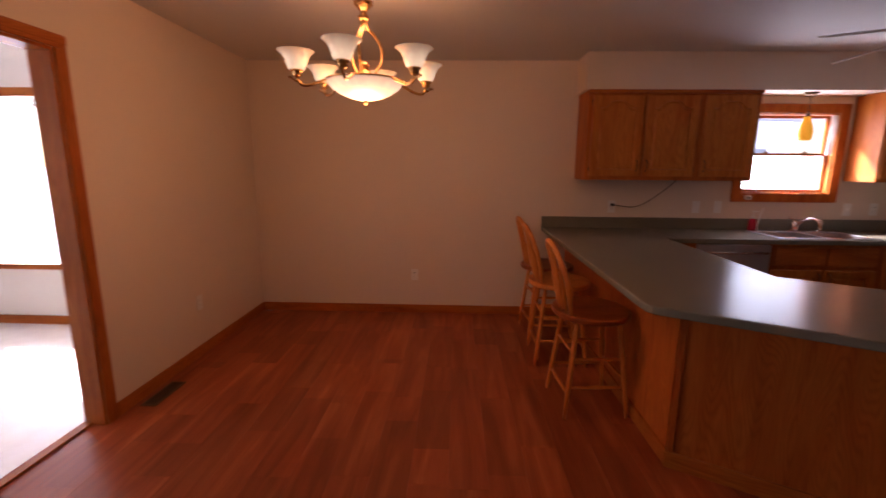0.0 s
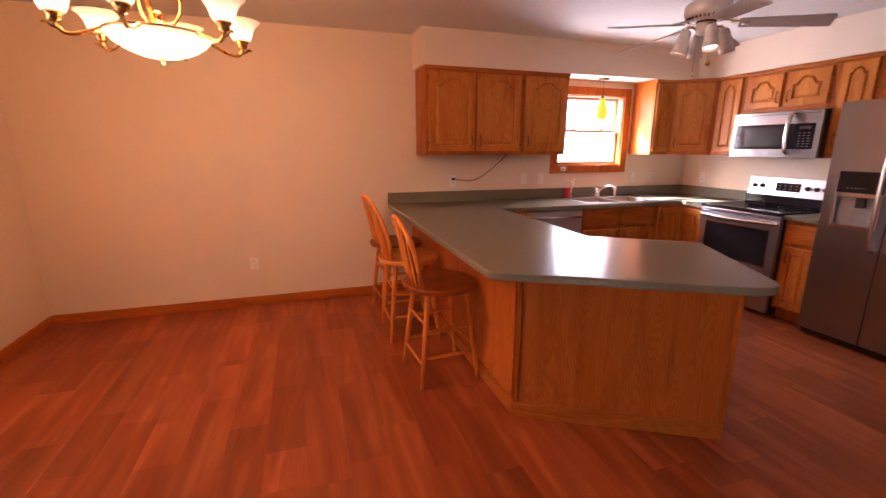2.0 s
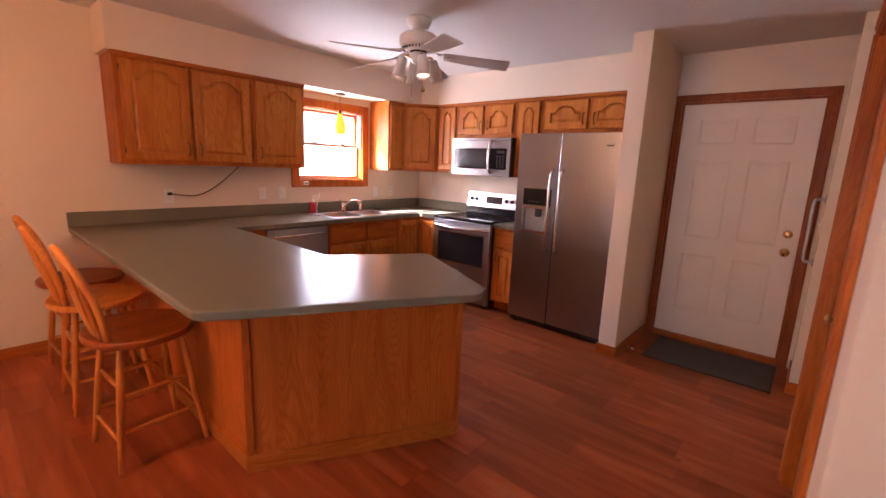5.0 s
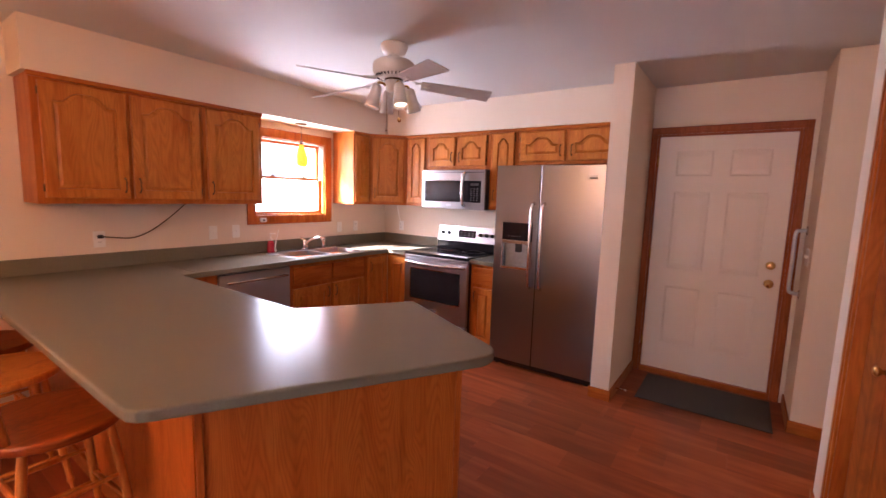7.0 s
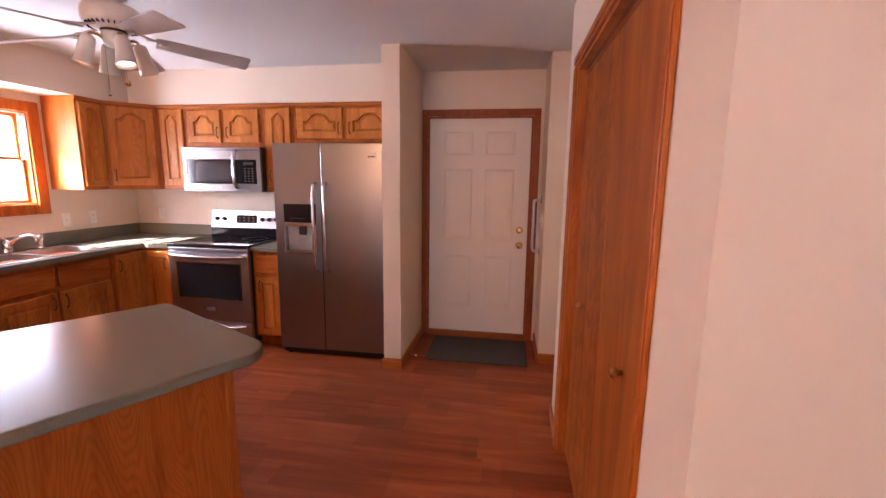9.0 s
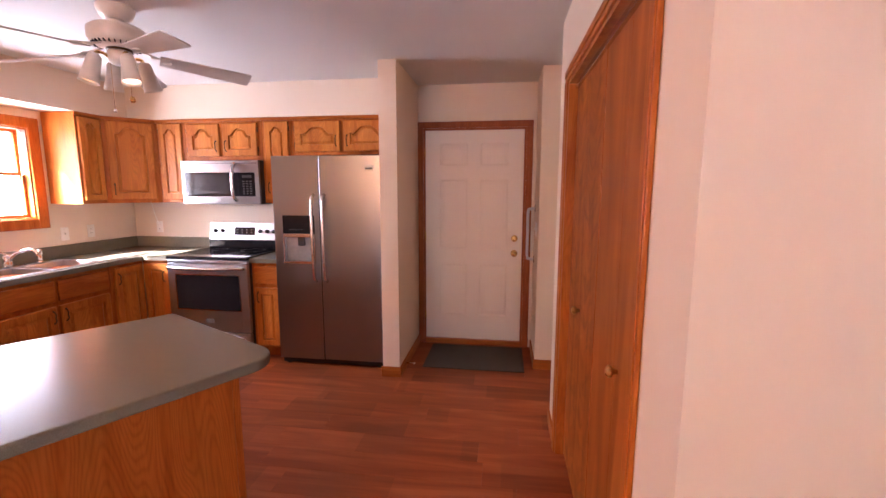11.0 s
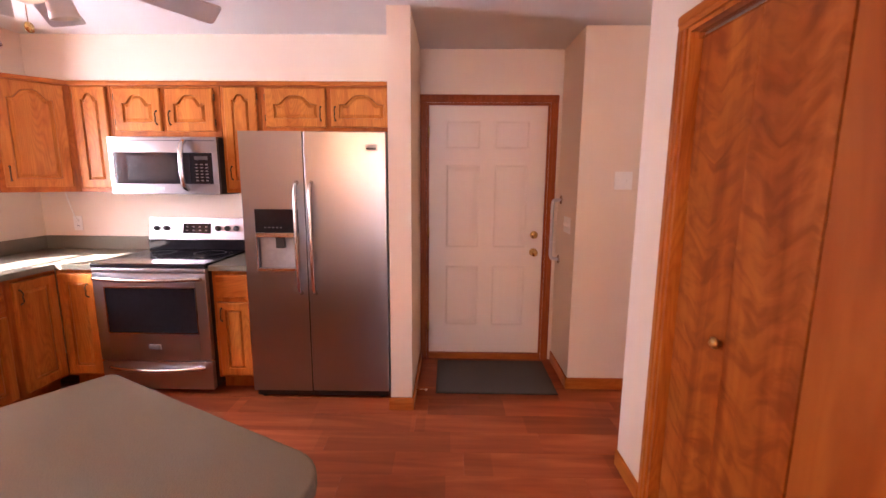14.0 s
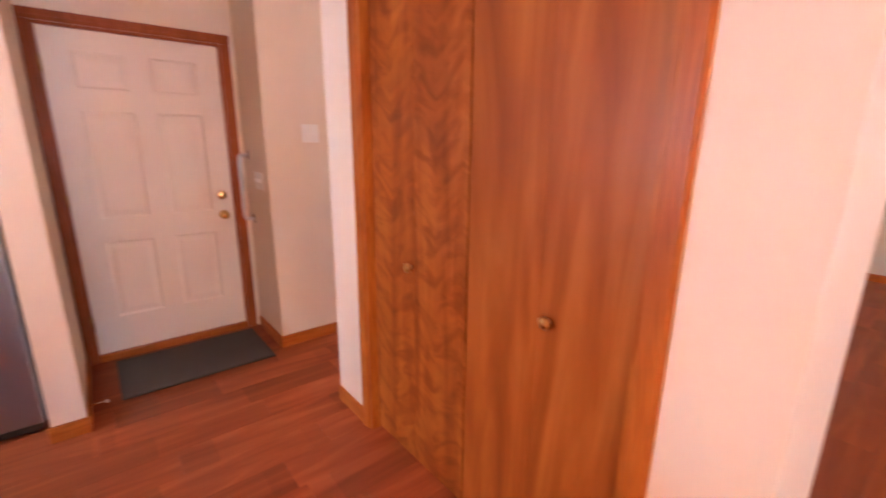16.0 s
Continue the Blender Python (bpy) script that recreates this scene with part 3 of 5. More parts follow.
def kitchen_window():
    w, h = WX1 - WX0, WZ1 - WZ0
    t = thing("window_1", pose(WX0, N, WZ0), "double-hung oak window, bright daylight outside", "window", "", "structure")
    c = 0.085
    part("window_frame", joined(boxes((-c, 0, -0.02, 0, -c, h + c), (w, w + c, -0.02, 0, -c, h + c), (0, w, -0.02, 0, h, h + c), (0, w, -0.02, 0, -c, 0), bevel=0.005),
                                boxes((0, 0.012, 0, 0.13, 0, h), (w - 0.012, w, 0, 0.13, 0, h), (0.012, w - 0.012, 0, 0.13, h - 0.012, h), (0.012, w - 0.012, 0, 0.13, 0, 0.012))), OAK, t)
    mid = h * 0.495
    for name, y, z0, z1 in (("lower_sash", 0.05, 0.012, mid + 0.012), ("upper_sash", 0.085, mid - 0.012, h - 0.012)):
        s = 0.022
        sash = part(name, boxes((0.012, 0.012 + s, y, y + 0.03, z0, z1), (w - 0.012 - s, w - 0.012, y, y + 0.03, z0, z1), (0.012 + s, w - 0.012 - s, y, y + 0.03, z0, z0 + s), (0.012 + s, w - 0.012 - s, y, y + 0.03, z1 - s, z1)), OAKX, t)
        p = part("pane", boxes((0.012 + s, w - 0.012 - s, y + 0.012, y + 0.016, z0 + s, z1 - s)), GLASS, sash)
        p.visible_shadow = False
    for x in (0.22, 0.58):
        part("sash_lock", joined(boxes((x - 0.02, x + 0.02, 0.035, 0.06, mid + 0.012, mid + 0.022), bevel=0.003), lathe([(0, 0), (0.01, 0), (0.01, 0.012), (0, 0.014)], 12, pose(x, 0.05, mid + 0.02))), BRONZE, t)


kitchen_window()


def sunroom_window():
    t = thing("window_2", pose(-4.35, 3.9, 0.58), "wide oak-trimmed sunroom window", "window", "", "structure")
    w, h = 2.0, 1.45
    part("window_frame", boxes((-0.07, 0, -0.02, 0, -0.07, h + 0.07), (w, w + 0.07, -0.02, 0, -0.07, h + 0.07), (0, w, -0.02, 0, h, h + 0.07), (0, w, -0.035, 0, -0.05, 0.0), bevel=0.004), OAKX, t)
    part("mullion", boxes((w / 2 - 0.02, w / 2 + 0.02, 0.02, 0.06, 0, h)), WHITE, t)
    p = part("pane", boxes((0, w, 0.03, 0.035, 0, h)), GLASS, t)
    p.visible_shadow = False


sunroom_window()


def side_window(name, x, y, z, w, h, label):
    t = thing(name, pose(x, y, z), label, "window", "", "structure")
    part("window_frame", boxes((0.0, 0.03, -0.06, 0, -0.06, h + 0.06), (0.0, 0.03, w, w + 0.06, -0.06, h + 0.06), (0.0, 0.03, 0, w, h, h + 0.06), (0.0, 0.03, 0, w, -0.06, 0), (-0.07, -0.03, w / 2 - 0.02, w / 2 + 0.02, 0, h)), OAKY, t)
    p = part("pane", boxes((-0.055, -0.05, 0, w, 0, h)), GLASS, t)
    p.visible_shadow = False


# neither window is seen; both are added to let daylight in
side_window("window_3", W, -3.4, 0.9, 1.6, 1.05, "assumed living room window with oak trim, out of view")
side_window("window_4", -5.2, 0.0, 0.9, 3.0, 1.1, "assumed sunroom side window with oak trim, out of view")

# ---- kitchen cabinets ----


def door_panel(w, h, arch=True, thick=0.022):
    """A raised-panel door: local x across, z up, the face towards -y; its back lies at y = 0."""
    k = 25
    rise = min(0.060, 0.17 * w) if arch else 0.0
    rail = min(0.058, 0.24 * w)

    def loop(inset, y, arched, top):
        pts = [(inset, y, inset), (w - inset, y, inset)]
        for i in range(k):
            s = 1 - 2 * i / (k - 1)
            x = w / 2 + s * (w / 2 - inset)
            z = h - inset
            if arched:
                a = abs(s)
                bell = 0.5 + 0.5 * math.cos(math.pi * min(1, a / 0.76) ** 1.7)
                z = h - top - rise * (1 - bell ** 0.85)
            pts.append((x, y, z))
        return pts

    bm = bmesh.new()
    loops = [loop(0, 0, False, 0), loop(0, -thick + 0.005, False, 0), loop(0.006, -thick, False, 0)]
    loops += [loop(rail, -thick, arch, rail * 0.8), loop(rail + 0.003, -thick + 0.013, arch, rail * 0.8 + 0.003), loop(rail + 0.008, -thick + 0.013, arch, rail * 0.8 + 0.008),
              loop(rail + 0.026 * min(1, w / 0.3), -thick + 0.002, arch, rail * 0.8 + 0.025 * min(1, w / 0.3))]
    rows = [[bm.verts.new(p) for p in lp] for lp in loops]
    n = k + 2
    for a, b in zip(rows, rows[1:]):
        for i in range(n):
            j = (i + 1) % n
            bm.faces.new((a[i], a[j], b[j], b[i]))
    bm.faces.new(rows[-1])
    bm.faces.new(rows[0][::-1])
    return bm


def pull(x, z, upright=True, y=-0.019):
    """A slim bow handle of antique metal."""
    d = 0.045
    pts = [(0, 0, -d), (0, -0.012, -d + 0.004), (0, -0.024, -d * 0.45), (0, -0.018, 0), (0, -0.024, d * 0.45), (0, -0.012, d - 0.004), (0, 0, d)]
    if not upright:
        pts = [(c, b, a) for a, b, c in pts]
    bm = tube(curve3([(x + a, y + b, z + c) for a, b, c in pts], 4), 0.0042, 8)
    for s in (-d, d):
        o = (x, y, z + s) if upright else (x + s, y, z)
        joined(bm, lathe([(0, 0), (0.009, 0), (0.007, 0.004), (0, 0.006)], 10, pose(*o, 90)))
    return bm


def holed_slab(xs, zs, y0, y1):
    """A slab from y0 to y1 with an opening through its middle cell."""
    bm = bmesh.new()
    v = {(i, k, s): bm.verts.new((x, (y0, y1)[s], z)) for i, x in enumerate(xs) for k, z in enumerate(zs) for s in (0, 1)}
    for i in range(3):
        for k in range(3):
            if (i, k) != (1, 1):
                for s in (0, 1):
                    bm.faces.new((v[i, k, s], v[i + 1, k, s], v[i + 1, k + 1, s], v[i, k + 1, s]))
    for i in range(3):
        for k in (0, 3):
            bm.faces.new((v[i, k, 0], v[i + 1, k, 0], v[i + 1, k, 1], v[i, k, 1]))
            bm.faces.new((v[k, i, 0], v[k, i + 1, 0], v[k, i + 1, 1], v[k, i, 1]))
    for k in (1, 2):
        bm.faces.new((v[1, k, 0], v[2, k, 0], v[2, k, 1], v[1, k, 1]))
        bm.faces.new((v[k, 1, 0], v[k, 2, 0], v[k, 2, 1], v[k, 1, 1]))
    bmesh.ops.recalc_face_normals(bm, faces=bm.faces)
    return bm


def cabinet(name, m, w, h, deep, doors, label, drawers=(), toe=0.0, group="", top_trim=False):
    """A cabinet unit: local x across, y into the wall, z up, the face frame at y = 0.
    doors: (x0, x1, z0, z1, arch, handle x from the door's left or None, handle z, hinge side)."""
    t = thing(name, m, label, "cabinet", group)
    body = boxes((0, w, 0.02, deep, toe, h), (0, w, 0, 0.02, toe, h), bevel=0.0015)
    if toe:
        box(body, 0.0, w, 0.07, deep, 0, toe)
    part("body", body, OAK, t)
    if top_trim:
        part("top_moulding", boxes((-0.012, w, -0.022, 0.004, h - 0.03, h), bevel=0.006), OAKX, t, "dark oak moulding")
    for x0, x1, z0, z1, arch, hx, hz, side in doors:
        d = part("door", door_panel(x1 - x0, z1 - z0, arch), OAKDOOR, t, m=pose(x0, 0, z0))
        if hx is not None:
            part("handle", pull(hx, hz), BRONZE, d, "antique bronze pull")
        if side:
            hxx = -0.004 if side == "l" else x1 - x0 + 0.004
            for hz2 in (0.06, z1 - z0 - 0.06):
                part("hinge", lathe([(0, 0), (0.005, 0.002), (0.005, 0.043), (0, 0.045)], 8, pose(hxx, -0.012, hz2 - 0.022)), BRONZE, d)
    for x0, x1, z0, z1 in drawers:
        part("drawer_front", boxes((0, x1 - x0, -0.019, 0, 0, z1 - z0), bevel=0.005), OAKX, t, m=pose(x0, 0, z0))
    return t


UZ, UH = 1.372, 0.762
FY, FX = N - 0.32, E - 0.32                          # fronts of the wall cabinets
GW = "wall cabinets"
cabinet("wall_cabinet", pose(1.262, FY, UZ), 0.962, UH, 0.32, [(0.035, 0.470, 0.035, UH - 0.045, True, 0.405, 0.09, "l"), (0.495, 0.935, 0.035, UH - 0.045, True, 0.03, 0.09, "r")],
        "golden oak wall cabinet with two arched doors", group=GW, top_trim=True)
cabinet("wall_cabinet", pose(2.226, FY, UZ), 0.488, UH, 0.32, [(0.025, 0.455, 0.035, UH - 0.045, True, 0.03, 0.09, "r")], "golden oak wall cabinet beside the window, single arched door", group=GW, top_trim=True)
cabinet("wall_cabinet", pose(3.768, FY, UZ), 0.228, UH, 0.32, [(0.018, 0.212, 0.03, UH - 0.04, True, None, 0, "r")], "narrow golden oak wall cabinet beside the window", group=GW, top_trim=True)


def corner_cabinet():
    m = pose(4.0, FY, UZ, 0, 0, -45)
    t = thing("corner_wall_cabinet", m, "diagonal golden oak corner wall cabinet with an arched door", "cabinet", GW)
    w = 0.41
    # body outline back to the two walls
    inv = m.inverted()
    pts = [inv @ Vector((x, y, UZ)) for x, y in ((4.0, FY), (4.0, N), (E, N), (E, 3.82), (FX, 3.82))]
    part("body", prism([(p.x, p.y) for p in pts], 0, UH, 0.001), OAK, t)
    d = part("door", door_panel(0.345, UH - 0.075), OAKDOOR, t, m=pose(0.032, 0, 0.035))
    part("handle", pull(0.03, 0.09), BRONZE, d, "antique bronze pull")
    part("top_moulding", boxes((0.002, w - 0.002, -0.02, 0.004, UH - 0.03, UH), bevel=0.006), OAKX, t)


corner_cabinet()
EP = lambda y, z: pose(FX, y, z, 0, 0, -90)
cabinet("wall_cabinet", EP(3.818, UZ), 0.288, UH, 0.32, [(0.03, 0.262, 0.03, UH - 0.04, True, None, 0, "l")], "narrow golden oak wall cabinet beside the microwave", group=GW, top_trim=True)
cabinet("wall_cabinet", EP(3.528, 1.762), 0.764, 0.372, 0.32, [(0.028, 0.352, 0.035, 0.325, True, 0.295, 0.09, "l"), (0.388, 0.724, 0.035, 0.325, True, 0.03, 0.09, "r")],
        "short golden oak wall cabinet above the microwave", group=GW, top_trim=True)
cabinet("wall_cabinet", EP(2.762, UZ), 0.282, UH, 0.32, [(0.03, 0.258, 0.03, UH - 0.04, True, 0.03, 0.11, "r")], "narrow golden oak wall cabinet between microwave and refrigerator", group=GW, top_trim=True)
cabinet("wall_cabinet", EP(2.478, 1.80), 0.948, 0.334, 0.32, [(0.035, 0.455, 0.03, 0.29, True, 0.385, 0.09, "l"), (0.49, 0.915, 0.03, 0.29, True, 0.03, 0.09, "r")],
        "short golden oak wall cabinet above the refrigerator", group=GW, top_trim=True)

CT = 0.904                                           # counter height
BH = CT - 0.038
BFY, BFX = N - 0.60, E - 0.60                        # fronts of the base cabinets
GB = "base cabinets"
cabinet("base_cabinet", pose(1.885, BFY, 0), 0.273, BH, 0.60, [], "dark golden oak filler beside the dishwasher", toe=0.1, group=GB)
cabinet("base_cabinet", pose(2.772, BFY, 0), 0.90, BH, 0.60, [(0.03, 0.435, 0.12, 0.645, False, 0.375, 0.45, ""), (0.465, 0.87, 0.12, 0.645, False, 0.03, 0.45, "")],
        "golden oak sink base cabinet with two doors", drawers=[(0.03, 0.435, 0.68, 0.835), (0.465, 0.87, 0.68, 0.835)], toe=0.1, group=GB)
cabinet("base_cabinet", pose(3.674, BFY, 0), 0.334, BH, 0.60, [(0.03, 0.315, 0.12, 0.835, False, 0.03, 0.62, "")], "golden oak corner base cabinet door", toe=0.1, group=GB)
cabinet("base_cabinet", pose(BFX, BFY - 0.002, 0, 0, 0, -90), 0.286, BH, 0.60, [(0.02, 0.268, 0.12, 0.835, False, 0.205, 0.60, "")], "golden oak base cabinet beside the range", toe=0.1, group=GB)
cabinet("base_cabinet", pose(BFX, 2.762, 0, 0, 0, -90), 0.28, BH, 0.60, [(0.03, 0.25, 0.12, 0.645, False, 0.03, 0.44, "")],
        "narrow golden oak base cabinet beside the refrigerator", drawers=[(0.03, 0.25, 0.68, 0.835)], toe=0.1, group=GB)

# peninsula: a straight run from the north wall with an angled end
UX, UY = 0.876, -0.482                               # along the angled front
VX, VY = 0.482, 0.876                                # from that front inwards
PA = (0.945, 1.948)


def pen(u, v):
    return (PA[0] + u * UX + v * VX, PA[1] + u * UY + v * VY)


def peninsula():
    a, b = (1.213, 2.168), pen(1.168, 0.325)
    t = thing("peninsula_cabinet", pose(a[0], a[1], 0, 0, 0, math.degrees(math.atan2(UY, UX))), "golden oak peninsula cabinet with plain veneered back panels", "cabinet")
    inv = t.matrix_basis.inverted()
    L = math.hypot(b[0] - a[0], b[1] - a[1])
    deep = 0.545
    c = pen(1.168, 0.325 + deep)
    out = [a, b, c, (1.845, 2.545), (1.845, N - 0.60), (1.845, N), (1.213, N)]
    loc = [inv @ Vector((x, y, 0)) for x, y in out]
    ins = [inv @ Vector((x, y, 0)) for x, y in [(a[0] + 0.012, a[1] + 0.012), (b[0] - 0.01, b[1] + 0.014), (c[0] - 0.02, c[1] - 0.02), (1.82, 2.53), (1.82, N - 0.002), (1.225, N - 0.002)]]
    part("body", prism([(p.x, p.y) for p in ins], 0.0, BH), OAK, t)
    part("front_panel", boxes((0.02, L - 0.02, -0.003, 0.012, 0.085, BH), bevel=0.001), VENEER, t, "plain oak veneer panel")
    part("corner_trim", boxes((-0.004, 0.022, -0.012, 0.014, 0.085, BH), bevel=0.004), VENEER, t, "oak corner strip")
    part("corner_trim", boxes((L - 0.022, L + 0.003, -0.012, 0.03, 0.085, BH), bevel=0.004), VENEER, t, "oak corner strip")
    part("plinth", boxes((-0.016, L + 0.006, -0.018, 0.004, 0, 0.085), bevel=0.004), OAKX, t)
    side = moved(boxes((a[0], a[0] + 0.014, a[1] + 0.026, N - 0.002, 0.085, BH)), inv)
    part("side_panel", side, VENEER, t, "plain oak veneer panel")
    part("plinth", moved(boxes((a[0] - 0.014, a[0] + 0.004, a[1] + 0.01, N - 0.02, 0, 0.085), bevel=0.004), inv), OAKY, t)
    part("end_panel", moved(boxes((0, deep - 0.02, -0.012, 0.004, 0, BH)), inv @ Matrix.Translation((b[0], b[1], 0)) @ pose(0, 0, 0, 0, 0, math.degrees(math.atan2(VY, VX)))), VENEER, t)


peninsula()


def arc(cx, cy, r, a0, a1, n=8):
    return [(cx + r * math.cos(radians(a0 + (a1 - a0) * k / n)), cy + r * math.sin(radians(a0 + (a1 - a0) * k / n))) for k in range(n + 1)]


def counter():
    # outline, clockwise from the wall's west end
    UL, VL = 1.184, 0.905
    base = math.degrees(math.atan2(UY, UX))
    r = 0.115
    tip = arc(*pen(UL - r, r), r, base - 90, base, 8)
    r2 = 0.045
    cor = arc(*pen(UL - r2, VL - r2), r2 * 0.6, base, base + 90, 4)
    a0 = [(0.972, N), (0.948, 2.02)] + [(0.951, 1.985), (0.966, 1.957), (0.99, 1.936)]
    sx0, sx1, sy0, sy1 = 2.885, 3.665, 3.875, 4.285
    yf, xf = N - 0.64, E - 0.64
    pts = a0 + tip + cor + [(1.868, 2.512), (1.868 + 0.03, yf)]
    t = thing("countertop", pose(0.97, N, CT), "grey-green laminate countertop on the base units", "countertop")
    off = Matrix.Translation((-0.97, -N, -CT))
    # peninsula slab, run beside the sink, corner run
    part("slab", moved(prism(pts + [(2.0, yf), (2.0, N)], CT - 0.038, CT, 0.008), off), TOP, t)
    for r in ((2.0, sx0, yf, N), (sx0, sx1, yf, sy0), (sx0, sx1, sy1, N), (sx1, E, yf, N), (xf, E, 3.532, yf)):
        part("slab", moved(boxes((*r, CT - 0.038, CT)), off), TOP, t)
    part("backsplash", moved(boxes((0.972, E - 0.022, N - 0.022, N, CT, CT + 0.105), bevel=0.004), off), TOP, t)
    part("backsplash", moved(boxes((E - 0.022, E, 3.532, N, CT, CT + 0.105), bevel=0.004), off), TOP, t)
    s = thing("countertop", pose(xf, 2.762, CT), "short grey-green laminate counter beside the refrigerator", "countertop")
    part("slab", boxes((0, E - xf, -0.278, 0, -0.038, 0), bevel=0.004), TOP, s)
    part("backsplash", boxes((E - xf - 0.022, E - xf, -0.278, 0, 0, 0.105), bevel=0.004), TOP, s)


counter()

# ---- appliances ----


def refrigerator():
    y1, y0, x = 2.472, 1.556, 3.905
    m = pose(x, y1, 0, 0, 0, -90)
    w = y1 - y0
    t = thing("refrigerator", m, "stainless side-by-side refrigerator with ice dispenser", "refrigerator")
    part("body", boxes((0.008, w - 0.008, 0.075, 0.69, 0.02, 1.745), bevel=0.006), DARKSIDE, t, "dark grey cabinet")
    gx = w * 0.435
    hs = {}
    for name, x0, x1 in (("freezer_door", 0.0, gx - 0.004), ("fridge_door", gx + 0.004, w)):
        hs[name] = (x0, x1)
    x0, x1 = hs["freezer_door"]
    dx0, dx1, dz0, dz1 = 0.075, 0.352, 0.885, 1.285
    # the left door is built round the dispenser's recess
    left = holed_slab((x0, dx0, dx1, x1), (0.06, dz0, dz1, 1.765), 0.0, 0.07)
    fd = part("freezer_door", left, FRIDGESTEEL, t)
    rd = part("fridge_door", boxes((hs["fridge_door"][0], w, 0, 0.07, 0.06, 1.765), bevel=0.006), FRIDGESTEEL, t)
    disp = part("dispenser", joined(boxes((dx0, dx1, -0.003, 0.06, 1.135, dz1), bevel=0.002)), BLACKG, fd, "black glass dispenser panel")
    part("dispenser_frame", boxes((dx0, dx1, -0.006, 0.01, 1.105, 1.135), (dx0, dx1, -0.012, 0.02, dz0, dz0 + 0.022), (dx0, dx0 + 0.01, -0.005, 0.01, dz0 + 0.022, 1.105), (dx1 - 0.01, dx1, -0.005, 0.01, dz0 + 0.022, 1.105), bevel=0.002), STEELV, fd)
    part("dispenser_recess", boxes((dx0, dx1, 0.055, 0.068, dz0, 1.135)), RECESS, fd, "light grey recess back")
    part("paddle", boxes((dx0 + 0.115, dx0 + 0.175, 0.018, 0.045, 1.03, 1.106), bevel=0.008), BLACK, fd, "black dispenser paddle")
    for k in range(5):
        part("button", boxes((dx0 + 0.06 + k * 0.025, dx0 + 0.07 + k * 0.025, -0.005, -0.002, 1.165, 1.172)), KEYG, disp)
    for d, hx in ((fd, x1 - 0.040), (rd, hs["fridge_door"][0] + 0.045)):
        pts = curve3([(hx, -0.004, 0.74), (hx, -0.05, 0.80), (hx, -0.062, 1.10), (hx, -0.05, 1.40), (hx, -0.004, 1.455)], 6)
        part("handle", tube(pts, 0.013, 12), STEELV, d, "curved steel bar handle")
    # black filler in the door gap, standing in for its shade
    part("gap_shade", boxes((gx - 0.0038, gx + 0.0038, 0.001, 0.07, 0.062, 1.762)), BLACK, t, "black strip standing in for the dark gap between the doors")
    part("badge", boxes((w - 0.13, w - 0.055, -0.004, 0, 1.648, 1.688), bevel=0.0015), BADGE, rd, "small chrome badge")
    part("badge_bar", boxes((w - 0.122, w - 0.063, -0.0055, -0.003, 1.656, 1.668)), BLACK, rd)
    part("kick_grille", boxes((0.01, w - 0.01, 0.03, 0.09, 0.012, 0.055), bevel=0.004), BLACK, t, "black kick grille")
    for fx in (0.05, w - 0.05):
        part("foot", lathe([(0, 0), (0.022, 0), (0.022, 0.02), (0, 0.02)], 14, pose(fx, 0.06, 0)), BLACK, t)


refrigerator()


